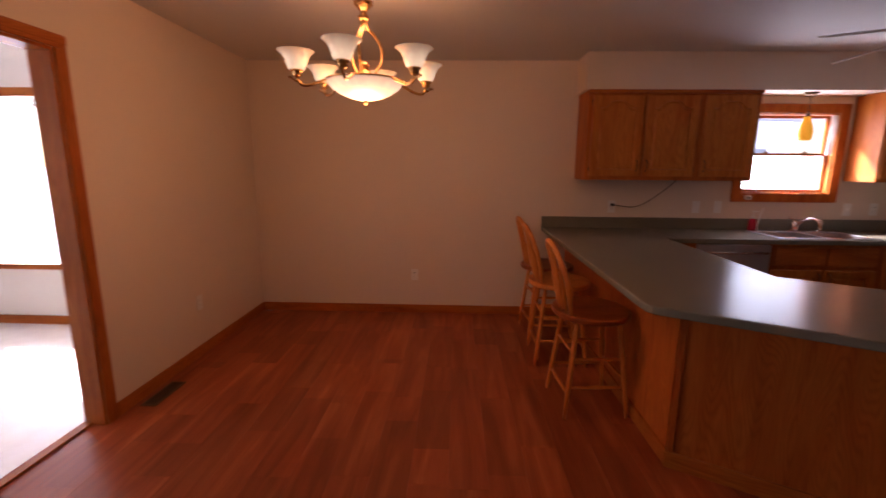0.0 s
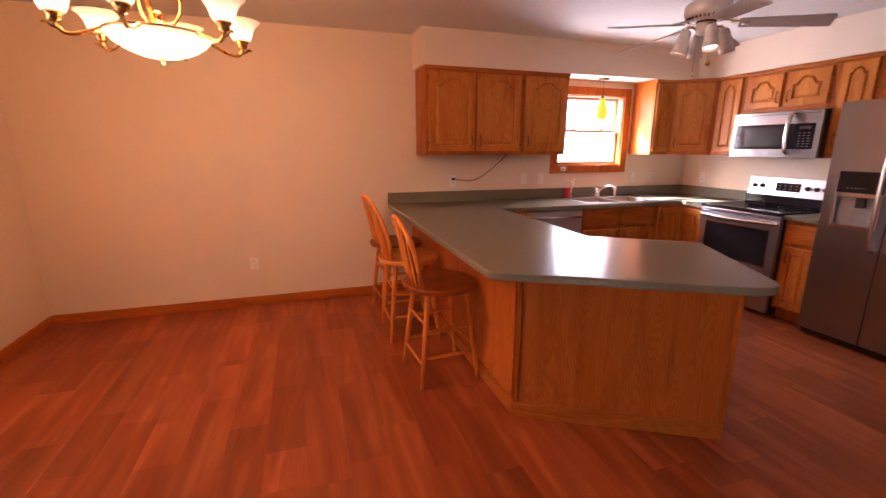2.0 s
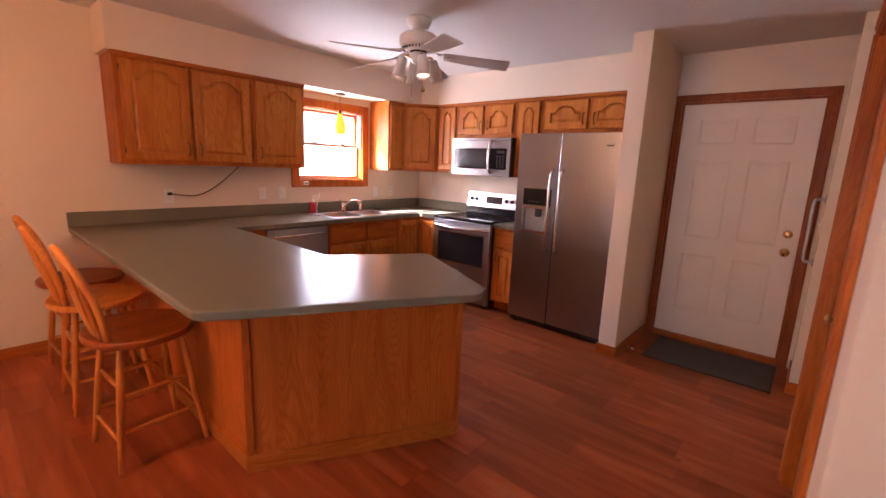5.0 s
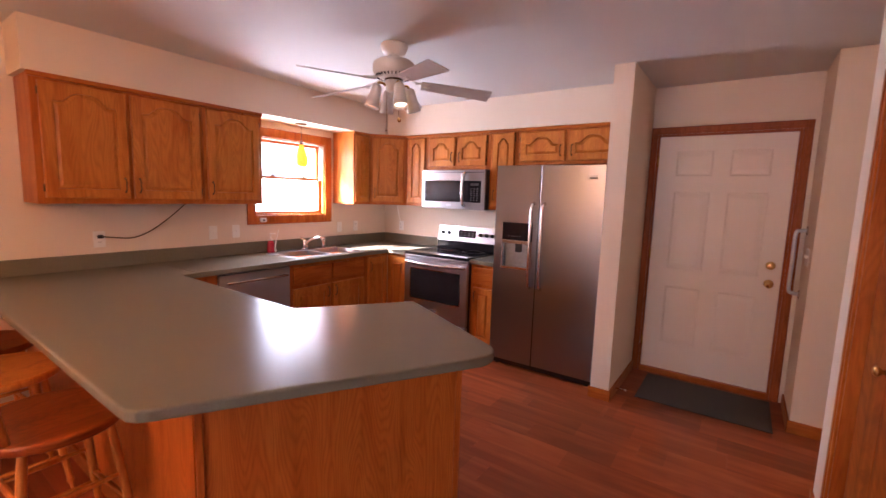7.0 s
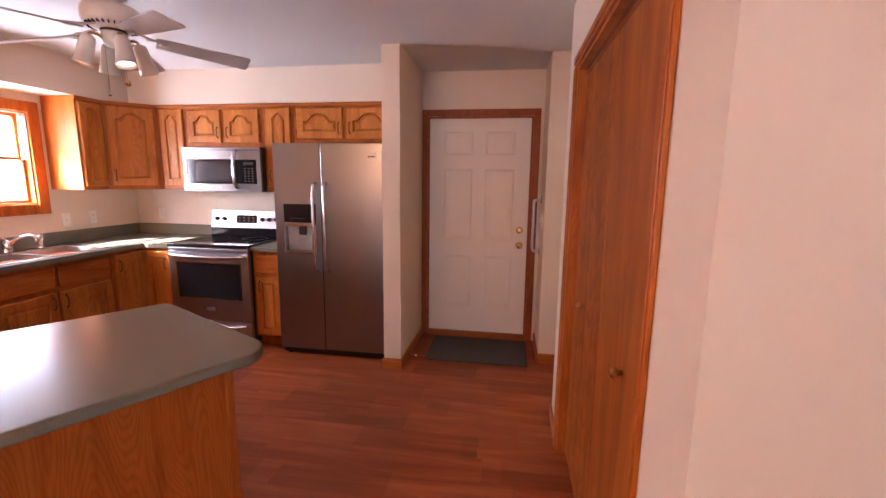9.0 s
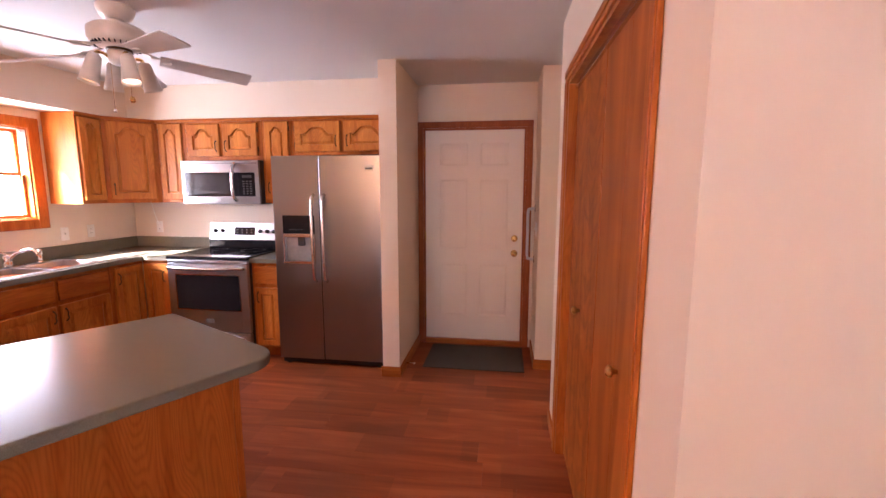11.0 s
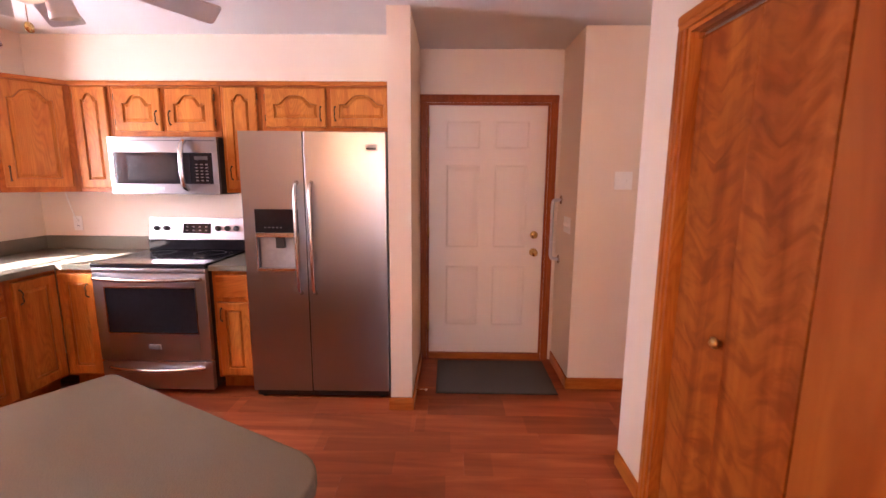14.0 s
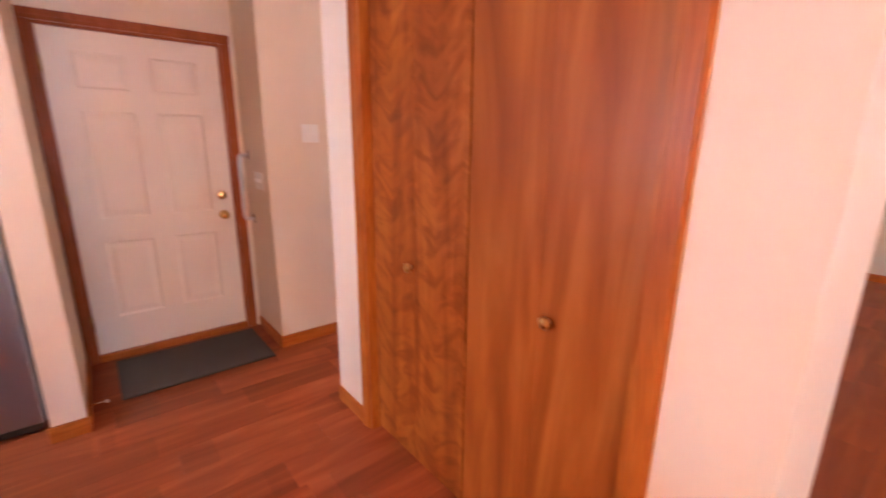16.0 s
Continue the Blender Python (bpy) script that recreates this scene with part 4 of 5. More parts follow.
def stove():
    y1, w, x = 3.526, 0.758, 3.955
    t = thing("range", pose(x, y1, 0, 0, 0, -90), "stainless electric range with black glass cooktop", "range")
    part("body", boxes((0.004, w - 0.004, 0.03, 0.62, 0.03, 0.885), bevel=0.004), DARKSIDE, t, "black side panels")
    od = part("oven_door", joined(boxes((0, 0.075, -0.012, 0.03, 0.245, 0.855), bevel=0.005), boxes((w - 0.075, w, -0.012, 0.03, 0.245, 0.855), bevel=0.005), boxes((0.075, w - 0.075, -0.012, 0.03, 0.245, 0.44)), boxes((0.075, w - 0.075, -0.012, 0.03, 0.755, 0.855))), STEEL, t)
    part("oven_window", boxes((0.075, w - 0.075, -0.006, 0.02, 0.44, 0.755)), BLACKG, od, "dark oven glass")
    part("window_rim", boxes((0.07, w - 0.07, -0.0145, -0.004, 0.435, 0.443), (0.07, w - 0.07, -0.0145, -0.004, 0.752, 0.76), (0.07, 0.078, -0.0145, -0.004, 0.443, 0.752), (w - 0.078, w - 0.07, -0.0145, -0.004, 0.443, 0.752)), CHROME, od)
    part("handle", tube(curve3([(0.03, -0.008, 0.815), (0.06, -0.05, 0.822), (w / 2, -0.064, 0.812), (w - 0.06, -0.05, 0.822), (w - 0.03, -0.008, 0.815)], 8), 0.014, 12), STEELV, od, "bowed steel handle")
    part("badge", boxes((w / 2 - 0.04, w / 2 + 0.04, -0.016, -0.011, 0.325, 0.36), bevel=0.002), BADGE, od, "small chrome badge")
    dr = part("drawer", boxes((0, w, -0.01, 0.03, 0.035, 0.235), bevel=0.005), STEEL, t)
    part("handle", tube(curve3([(0.05, -0.008, 0.195), (0.14, -0.03, 0.19), (w / 2, -0.036, 0.18), (w - 0.14, -0.03, 0.19), (w - 0.05, -0.008, 0.195)], 8), 0.011, 10), STEELV, dr)
    part("vent_trim", boxes((0, w, -0.012, 0.03, 0.86, 0.884), bevel=0.004), STEEL, t)
    top = part("cooktop", boxes((-0.002, w + 0.002, -0.02, 0.60, 0.887, 0.918), bevel=0.008), BLACKG, t, "black ceramic glass cooktop")
    for bx, by, r in ((0.2, 0.15, 0.105), (0.56, 0.15, 0.08), (0.2, 0.42, 0.08), (0.56, 0.42, 0.105)):
        ring = lathe([(r, 0), (r + 0.003, 0.0004), (r + 0.006, 0)], 32, pose(bx, by, 0.9182))
        part("burner_ring", ring, DARKSIDE, top)
    part("backguard_base", boxes((0, w, 0.555, 0.632, 0.918, 1.0), bevel=0.004), BLACKG, t)
    bg = part("control_panel", moved(boxes((0, w, 0, 0.03, 0, 0.175), bevel=0.004), pose(0, 0.565, 0.995, -10)), STEEL, t, "stainless control panel")
    put = pose(0, 0.565, 0.995, -10)
    part("display", moved(boxes((0.27, 0.49, -0.003, 0.002, 0.05, 0.13), bevel=0.001), put), BLACKG, bg, "black clock display")
    for r in range(2):
        for c in range(4):
            part("display_mark", moved(boxes((0.295 + c * 0.05, 0.312 + c * 0.05, -0.0045, -0.002, 0.07 + r * 0.028, 0.078 + r * 0.028)), put), KEYG, bg)
    for kx in (0.065, 0.14, 0.55, 0.625, 0.695):
        part("control_knob", lathe([(0, 0.028), (0.016, 0.027), (0.019, 0.02), (0.021, 0), (0, 0)], 18, put @ pose(kx, 0, 0.09, 90)), BLACK, bg, "black control knob")


stove()


def microwave():
    y1, w, x = 3.528, 0.762, E - 0.405
    z0, h = 1.362, 0.392
    t = thing("microwave", pose(x, y1, z0, 0, 0, -90), "stainless over-the-range microwave with curved handle", "microwave")
    part("body", boxes((0.002, w - 0.002, 0.03, 0.40, 0, h), bevel=0.004), DARKSIDE, t, "black case")
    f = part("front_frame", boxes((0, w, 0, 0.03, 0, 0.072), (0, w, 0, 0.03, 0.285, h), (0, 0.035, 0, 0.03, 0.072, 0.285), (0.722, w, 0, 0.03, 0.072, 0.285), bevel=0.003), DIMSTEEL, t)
    part("vent_grille", boxes((0.015, w - 0.015, -0.002, 0.002, h - 0.028, h - 0.022)), DARKSIDE, f)
    part("door_glass", boxes((0.035, 0.565, 0.004, 0.03, 0.072, 0.285)), BLACKG, f, "black door window")
    part("inner_window", boxes((0.125, 0.47, 0.002, 0.006, 0.095, 0.262), bevel=0.001), TINTED, f)
    kp = part("keypad", boxes((0.567, 0.722, 0.004, 0.03, 0.072, 0.285)), BLACKG, f, "black keypad")
    for r in range(6):
        for c in range(3):
            part("key", boxes((0.60 + c * 0.035, 0.618 + c * 0.035, 0.0025, 0.005, 0.092 + r * 0.022, 0.100 + r * 0.022)), KEYG, kp)
    part("clock", boxes((0.598, 0.69, 0.0025, 0.005, 0.238, 0.262)), DARKSIDE, kp)
    part("handle", tube(curve3([(0.535, 0, 0.035), (0.54, -0.045, 0.07), (0.54, -0.06, 0.2), (0.54, -0.045, 0.325), (0.535, 0, 0.365)], 8), 0.017, 12), STEELV, f, "curved steel handle")
    part("badge", boxes((0.315, 0.375, -0.003, 0, 0.028, 0.05), bevel=0.001), BADGE, f)


microwave()


def dishwasher():
    t = thing("dishwasher", pose(2.163, BFY - 0.012, 0), "stainless dishwasher under the counter with bar handle", "dishwasher")
    w = 0.604
    part("tub", boxes((0.004, w - 0.004, 0.03, 0.58, 0.1, BH - 0.004)), DARKSIDE, t)
    part("door", boxes((0, w, 0, 0.03, 0.11, BH - 0.014), bevel=0.004), STEEL, t)
    part("handle", joined(tube([(0.04, -0.032, 0.79), (w - 0.04, -0.032, 0.79)], 0.011, 12), tube([(0.06, 0, 0.79), (0.06, -0.03, 0.79)], 0.008), tube([(w - 0.06, 0, 0.79), (w - 0.06, -0.03, 0.79)], 0.008)), STEELV, t, "steel bar handle")
    part("toe_panel", boxes((0.005, w - 0.005, 0.06, 0.08, 0, 0.1)), BLACK, t)


dishwasher()


# ---- stools ----
def stool(turned, swivel=0.0, seat_wood=None):
    """A counter stool, facing +x, its feet on z = 0."""
    t = thing("counter_stool", pose(0, 0, 0), "honey oak bow-back counter stool" + (" with ring-turned legs" if turned else " with plain tapered legs"), "stool", "stools at the counter")
    zs = 0.632
    # seat: a dished shield shape
    out = []
    for k in range(36):
        a = 2 * math.pi * k / 36
        r = 0.236 * (1 + 0.05 * math.cos(2 * a + math.pi) - 0.02 * math.cos(a))
        out.append((r * math.cos(a) * 1.02, r * math.sin(a)))
    bm = prism(out, zs - 0.036, zs, 0.011)
    spin = pose(0, 0, 0, 0, 0, swivel)
    part("seat", moved(bm, spin), seat_wood or STOOLW, t)
    sp = 0.188
    tops = {}
    for sx in (-1, 1):
        for sy in (-1, 1):
            a, b = Vector((sx * 0.125, sy * 0.125, zs - 0.03)), Vector((sx * sp, sy * sp, 0))
            pts, rad = [], []
            n = 30 if turned else 10
            for k in range(n + 1):
                s = k / n
                pts.append(a.lerp(b, s))
                r = 0.0135 + 0.005 * math.sin(math.pi * min(1, s * 1.05)) - 0.003 * s
                if turned:
                    for c in (0.18, 0.24, 0.62, 0.68, 0.9):
                        r += 0.005 * math.exp(-((s - c) / 0.014) ** 2)
                    r -= 0.003 if 0.9 < s else 0
                rad.append(r)
            part("leg", tube(pts, rad, 12), STOOLW, t)
            tops[sx, sy] = (a, b)

    def on(sx, sy, z):
        a, b = tops[sx, sy]
        return a.lerp(b, (a.z - z) / (a.z - b.z))

    for (p, q, z) in (((-1, -1), (1, -1), 0.19), ((-1, 1), (1, 1), 0.19), ((1, -1), (1, 1), 0.24), ((-1, -1), (-1, 1), 0.15), ((-1, -1), (1, -1), 0.36), ((-1, 1), (1, 1), 0.36), ((-1, -1), (-1, 1), 0.40)):
        a, b = on(*p, z), on(*q, z)
        mid = [0.0075, 0.0095, 0.0115, 0.0095, 0.0075]
        part("stretcher", tube([a.lerp(b, k / 4) for k in range(5)], mid, 10), STOOLW, t)
    # bow back, leaning away
    top, hw = 1.045, 0.178

    def lean(y, z):
        s = (z - zs) / (top - zs)
        return Vector((-0.186 - 0.095 * s + 0.035 * (y / hw) ** 2, y, z))

    bow = []
    for k in range(25):
        a = math.pi * k / 24
        y, z = -hw * math.cos(a), zs - 0.01 + (top - zs + 0.01) * math.sin(a) ** 0.62
        wide = 1.0 - 0.18 * (1 - min(1, (z - zs) / 0.25)) ** 2
        bow.append(lean(y * wide, z))
    part("bow", moved(tube(bow, 0.0165, 12, flat=0.85), spin), STOOLW, t)
    for k in range(5):
        y0, y1 = (k - 2) * 0.047, (k - 2) * 0.058
        zt = zs - 0.01 + (top - zs + 0.01) * (1 - (y1 / hw) ** 2) ** 0.31 - 0.006
        a, b = lean(y0, zs - 0.015), lean(y1, zt)
        part("spindle", moved(tube([a.lerp(b, q / 6) for q in range(7)], [0.007, 0.010, 0.012, 0.0115, 0.0095, 0.008, 0.007], 8), spin), STOOLW, t)
    return t


s1 = stool(False, -3.0, SEATW)
s1.matrix_basis = pose(0.972, 2.758, 0, 0, 0, 4)
s2 = stool(True, 1.0)
s2.matrix_basis = pose(0.938, 3.446, 0, 0, 0, -1)
s3 = stool(True, 2.0, SEATW)
s3.matrix_basis = pose(0.955, 3.985, 0, 0, 0, 4)


# ---- lamps overhead ----
def chandelier():
    t = thing("chandelier", pose(CHX, CHY, 1.785), "lit brass chandelier with six frosted shades and a bowl", "chandelier")
    bowl = [(0.0, 0.018), (0.03, 0.02), (0.08, 0.03), (0.13, 0.05), (0.17, 0.075), (0.195, 0.104), (0.2, 0.107), (0.191, 0.108), (0.165, 0.082), (0.125, 0.056), (0.08, 0.037), (0, 0.026)]
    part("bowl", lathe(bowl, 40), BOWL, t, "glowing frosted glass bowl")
    part("finial", lathe([(0, -0.004), (0.007, 0.0), (0.011, 0.008), (0.006, 0.016), (0.014, 0.02), (0, 0.022)], 16), OLDBRASS, t)
    part("bowl_rim", lathe([(0.192, 0.105), (0.203, 0.108), (0.203, 0.115), (0.192, 0.118), (0.187, 0.111)], 40), OLDBRASS, t)
    part("hub", lathe([(0, 0.116), (0.055, 0.116), (0.06, 0.135), (0.035, 0.155), (0.02, 0.175), (0.026, 0.19), (0.012, 0.205), (0, 0.205)], 20), OLDBRASS, t)
    part("hub_plate", boxes((-0.19, 0.19, -0.012, 0.012, 0.11, 0.118), (-0.012, 0.012, -0.19, 0.19, 0.11, 0.118)), OLDBRASS, t)
    for k in range(3):
        a = radians(25 + 120 * k)
        c, s = math.cos(a), math.sin(a)
        pts = [(0.045, 0.13), (0.06, 0.165), (0.088, 0.215), (0.09, 0.275), (0.06, 0.33), (0.02, 0.37), (0.012, 0.42)]
        part("scroll", tube(curve3([(r * c, r * s, z) for r, z in pts], 6), [0.0095] * 37, 10, flat=0.7), OLDBRASS, t)
    part("crown", lathe([(0.008, 0.40), (0.02, 0.405), (0.03, 0.42), (0.014, 0.435), (0.02, 0.45), (0.045, 0.475), (0.05, 0.49), (0.03, 0.495), (0.012, 0.51), (0.006, 0.53), (0, 0.53)], 20), OLDBRASS, t)
    link = [(0.009 * math.cos(2 * math.pi * q / 12), 0, 0.016 * math.sin(2 * math.pi * q / 12)) for q in range(12)]
    for k in range(4):
        part("chain_link", tube(link, 0.0022, 6, closed=True), OLDBRASS, t, m=pose(0, 0, 0.543 + 0.026 * k, 0, 0, 90 * (k % 2)))
    part("canopy", lathe([(0, 0.655), (0.062, 0.655), (0.058, 0.645), (0.03, 0.635), (0.008, 0.625), (0, 0.625)], 24), OLDBRASS, t)
    prof = [(0.026, 0.0), (0.038, 0.005), (0.047, 0.024), (0.055, 0.05), (0.068, 0.072), (0.085, 0.085), (0.088, 0.087), (0.082, 0.086), (0.064, 0.07), (0.051, 0.048), (0.042, 0.024), (0.03, 0.009), (0, 0.006)]
    for k in range(6):
        a = radians(25 + 60 * k)
        c, s = math.cos(a), math.sin(a)
        pts = [(0.19, 0.112), (0.225, 0.095), (0.275, 0.075), (0.31, 0.072), (0.33, 0.09), (0.335, 0.112)]
        arm = part("arm", tube(curve3([(r * c, r * s, z) for r, z in pts], 6), 0.0075, 10), OLDBRASS, t)
        part("leaf", tube(curve3([(0.315 * c, 0.315 * s, 0.085), (0.345 * c, 0.345 * s, 0.09), (0.365 * c, 0.365 * s, 0.105), (0.375 * c, 0.375 * s, 0.1)], 4), 0.005, 8), OLDBRASS, arm)
        part("socket", lathe([(0, 0), (0.012, 0), (0.024, 0.01), (0.02, 0.018), (0.03, 0.026), (0.031, 0.036), (0, 0.036)], 18, pose(0.335 * c, 0.335 * s, 0.105)), OLDBRASS, arm)
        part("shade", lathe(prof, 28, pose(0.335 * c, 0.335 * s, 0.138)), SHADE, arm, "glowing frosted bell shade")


chandelier()


def ceiling_fan():
    t = thing("ceiling_fan", pose(FANX, FANY, H), "white five-blade ceiling fan with spot lamps", "ceiling fan")
    part("canopy", lathe([(0, 0), (0.086, 0), (0.088, -0.010), (0.084, -0.028), (0.070, -0.054), (0.045, -0.068), (0, -0.068)], 28), FANW, t)
    part("downrod", lathe([(0, -0.064), (0.040, -0.066), (0.034, -0.082), (0.042, -0.094), (0, -0.094)], 18), FANW, t)
    motor = part("motor", lathe([(0, -0.090), (0.06, -0.093), (0.112, -0.102), (0.130, -0.116), (0.134, -0.130), (0.134, -0.165), (0.124, -0.185), (0.096, -0.204), (0.06, -0.212), (0, -0.212)], 36), FANW, t)
    for k in range(30):
        part("vent_slot", moved(boxes((0.100, 0.118, -0.0028, 0.0028, -0.203, -0.190)), pose(0, 0, 0, 0, 0, 12 * k)), BLACK, motor)
    part("collar", lathe([(0, -0.210), (0.058, -0.210), (0.060, -0.216), (0.058, -0.222), (0, -0.222)], 28), BRONZE, t, "dark ring under the motor")
    part("switch_housing", lathe([(0, -0.220), (0.052, -0.221), (0.056, -0.232), (0.056, -0.262), (0.048, -0.282), (0.03, -0.292), (0, -0.295)], 28), FANW, t)
    for k in range(5):
        a = 27 + 72 * k
        iron = joined(tube(curve3([(0.095, 0, -0.206), (0.13, 0.0, -0.216), (0.17, 0, -0.228), (0.245, 0, -0.243)], 5), 0.009, 8, flat=0.6),
                      lathe([(0, 0), (0.026, 0), (0.030, 0.004), (0, 0.008)], 16, pose(0.165, 0, -0.234)),
                      lathe([(0, 0), (0.02, 0), (0.022, -0.004), (0, -0.007)], 14, pose(0.215, 0, -0.246)))
        part("blade_iron", moved(iron, pose(0, 0, 0, 0, 0, a)), FANW, t)
        out = [(0.18, -0.050), (0.628, -0.068), (0.638, -0.065), (0.645, -0.054), (0.645, 0.054), (0.638, 0.065), (0.628, 0.068), (0.18, 0.050)]
        bl = prism(out, -0.0035, 0.0035, 0.0015)
        bl.transform(pose(0, 0, -0.225, 0, 0, a) @ pose(0, 0, 0, 0, 4.6, 0) @ pose(0, 0, 0, -15, 0, 0))
        part("blade", bl, FANBLADE, t)
    for k, a in enumerate((240, 150, 330, 60)):
        c, s = math.cos(radians(a)), math.sin(radians(a))
        arm = tube(curve3([(0.045 * c, 0.045 * s, -0.262), (0.075 * c, 0.075 * s, -0.244), (0.100 * c, 0.100 * s, -0.246), (0.108 * c, 0.108 * s, -0.262)], 5), 0.008, 10)
        head = pose(0.108 * c, 0.108 * s, -0.262) @ pose(0, 0, 0, 0, 0, a) @ pose(0, 0, 0, 0, -15, 0)
        sp = lathe([(0, 0.006), (0.018, 0.005), (0.029, -0.004), (0.033, -0.018), (0.036, -0.06), (0.041, -0.105), (0.0465, -0.145), (0.0435, -0.145), (0.036, -0.1), (0.03, -0.085), (0, -0.085)], 24, head)
        h = part("spot_head", sp, FANW, t)
        part("lamp_arm", arm, BRASS, h, "short brass arm")
        part("bulb", lathe([(0, -0.087), (0.028, -0.09), (0.038, -0.118), (0.036, -0.132), (0, -0.137)], 20, head), LAMPON if k == 0 else LAMPDIM, h, "lit reflector bulb" if k == 0 else "reflector bulb")
    part("pull_chain", tube([(0.02, -0.03, -0.285), (0.021, -0.03, -0.445)], 0.0012, 6), BRASS, t)
    part("pull_pendant", lathe([(0, 0), (0.018, 0.001), (0.018, 0.005), (0, 0.006)], 16, pose(0.021, -0.03, -0.464, 90)), BRASS, t, "round brass pull")
    part("pull_chain", tube([(-0.03, 0.03, -0.285), (-0.03, 0.03, -0.525)], 0.0012, 6), BRASS, t)
    part("pull_knob", lathe([(0, -0.02), (0.008, -0.016), (0.009, -0.006), (0.004, 0), (0, 0)], 12, pose(-0.03, 0.03, -0.520)), CHROME, t)


ceiling_fan()


def pendant():
    t = thing("pendant_lamp", pose(3.213, 4.24, 2.136), "small amber glass pendant lamp over the sink", "pendant lamp")
    part("canopy", lathe([(0, 0), (0.055, 0), (0.054, -0.014), (0.03, -0.024), (0, -0.026)], 24), BRONZE, t)
    part("cord", tube([(0, 0, -0.02), (0, 0, -0.185)], 0.0025, 8), BLACK, t)
    part("socket", lathe([(0, 0), (0.012, 0), (0.018, -0.02), (0.02, -0.038), (0, -0.04)], 18, pose(0, 0, -0.165)), BRONZE, t)
    part("shade", lathe([(0.021, 0), (0.030, -0.03), (0.046, -0.075), (0.057, -0.12), (0.059, -0.15), (0.050, -0.2), (0.046, -0.205), (0.055, -0.15), (0.053, -0.12), (0.042, -0.075), (0.026, -0.03)], 26, pose(0, 0, -0.2)), AMBER, t, "glowing amber glass shade")


pendant()

# ---- sink and what stands by it ----


def sink():
    x0, x1, y0, y1 = 2.862, 3.69, 3.852, 4.31
    t = thing("sink", pose(x0, y0, CT), "double-bowl stainless steel sink set in the counter", "sink")
    w, d = x1 - x0, y1 - y0
    cuts = ((0.04, w / 2 - 0.018), (w / 2 + 0.018, w - 0.04))
    b0, b1 = 0.035, d - 0.085
    part("rim", boxes((0, w, 0, b0, 0, 0.005), (0, w, b1, d, 0, 0.005), (0, cuts[0][0], b0, b1, 0, 0.005), (cuts[0][1], cuts[1][0], b0, b1, 0, 0.005), (cuts[1][1], w, b0, b1, 0, 0.005), bevel=0.001), SINKM, t)
    for a, b in cuts:
        z = -0.17
        part("bowl", boxes((a, b, b0, b1, z, z + 0.004), (a - 0.004, a, b0, b1, z, 0), (b, b + 0.004, b0, b1, z, 0), (a, b, b0 - 0.004, b0, z, 0), (a, b, b1, b1 + 0.004, z, 0)), SINKM, t)
        part("drain", lathe([(0, 0.0), (0.04, 0.0), (0.042, 0.003), (0.03, 0.002), (0, 0.001)], 20, pose((a + b) / 2, (b0 + b1) / 2, z + 0.005)), CHROME, t)


sink()


def faucet():
    t = thing("faucet", pose(3.27, 4.268, CT + 0.005), "chrome kitchen faucet with a lever", "faucet")
    part("base_plate", boxes((-0.11, 0.11, -0.028, 0.028, 0, 0.014), bevel=0.006), CHROME, t)
    part("column", lathe([(0, 0.01), (0.03, 0.01), (0.028, 0.05), (0.03, 0.075), (0.02, 0.095), (0, 0.1)], 20), CHROME, t)
    part("spout", tube(curve3([(0, -0.01, 0.06), (0.02, -0.07, 0.115), (0.045, -0.15, 0.135), (0.055, -0.19, 0.115), (0.056, -0.195, 0.09)], 6), 0.0115, 12), CHROME, t)
    part("lever", tube(curve3([(0, 0, 0.09), (-0.03, -0.005, 0.115), (-0.075, -0.01, 0.13)], 6), 0.008, 10), CHROME, t)
    s = thing("sink_sprayer", pose(3.50, 4.27, CT + 0.005), "chrome and black sink sprayer", "sprayer")
    part("holder", lathe([(0, 0), (0.024, 0), (0.022, 0.012), (0.012, 0.02), (0, 0.02)], 18), CHROME, s)
    part("spray_head", lathe([(0, 0.018), (0.013, 0.018), (0.015, 0.06), (0.02, 0.085), (0.016, 0.11), (0, 0.112)], 18), CHROME, s)


faucet()


def soap():
    t = thing("soap_dispenser", pose(2.93, 4.335, CT), "clear pump bottle of red soap beside the sink", "soap bottle")
    part("bottle", lathe([(0, 0), (0.032, 0), (0.035, 0.006), (0.034, 0.085), (0.024, 0.11), (0.013, 0.118), (0, 0.118)], 24), REDSOAP, t)
    part("pump", joined(lathe([(0, 0.116), (0.014, 0.116), (0.014, 0.135), (0.005, 0.14), (0.005, 0.175), (0.012, 0.178), (0.012, 0.188), (0, 0.19)], 16), tube([(0, 0, 0.183), (0.04, -0.02, 0.182)], 0.005, 8)), WHITE, t, "white pump")
    b = thing("dish_brush", pose(2.985, 4.36, CT + 0.0), "white dish brush leaning by the window", "brush")
    part("handle", tube([(0, 0, 0.0), (0.035, 0.02, 0.12), (0.075, 0.04, 0.21)], [0.007, 0.006, 0.005], 8), WHITE, b)
    part("brush_head", lathe([(0, 0), (0.016, 0.0), (0.02, 0.02), (0, 0.024)], 14, pose(0.0, 0, 0)), WHITE, b)


soap()
sensor = thing("window_sensor", pose(2.90, N - 0.02, 1.213), "small white alarm sensor on the window trim", "sensor")
part("case", boxes((-0.03, 0.03, -0.02, 0, -0.02, 0.02), bevel=0.006), WHITE, sensor)
part("contact", boxes((-0.012, 0.012, -0.024, -0.018, -0.008, 0.006), bevel=0.002), DARKSIDE, sensor)


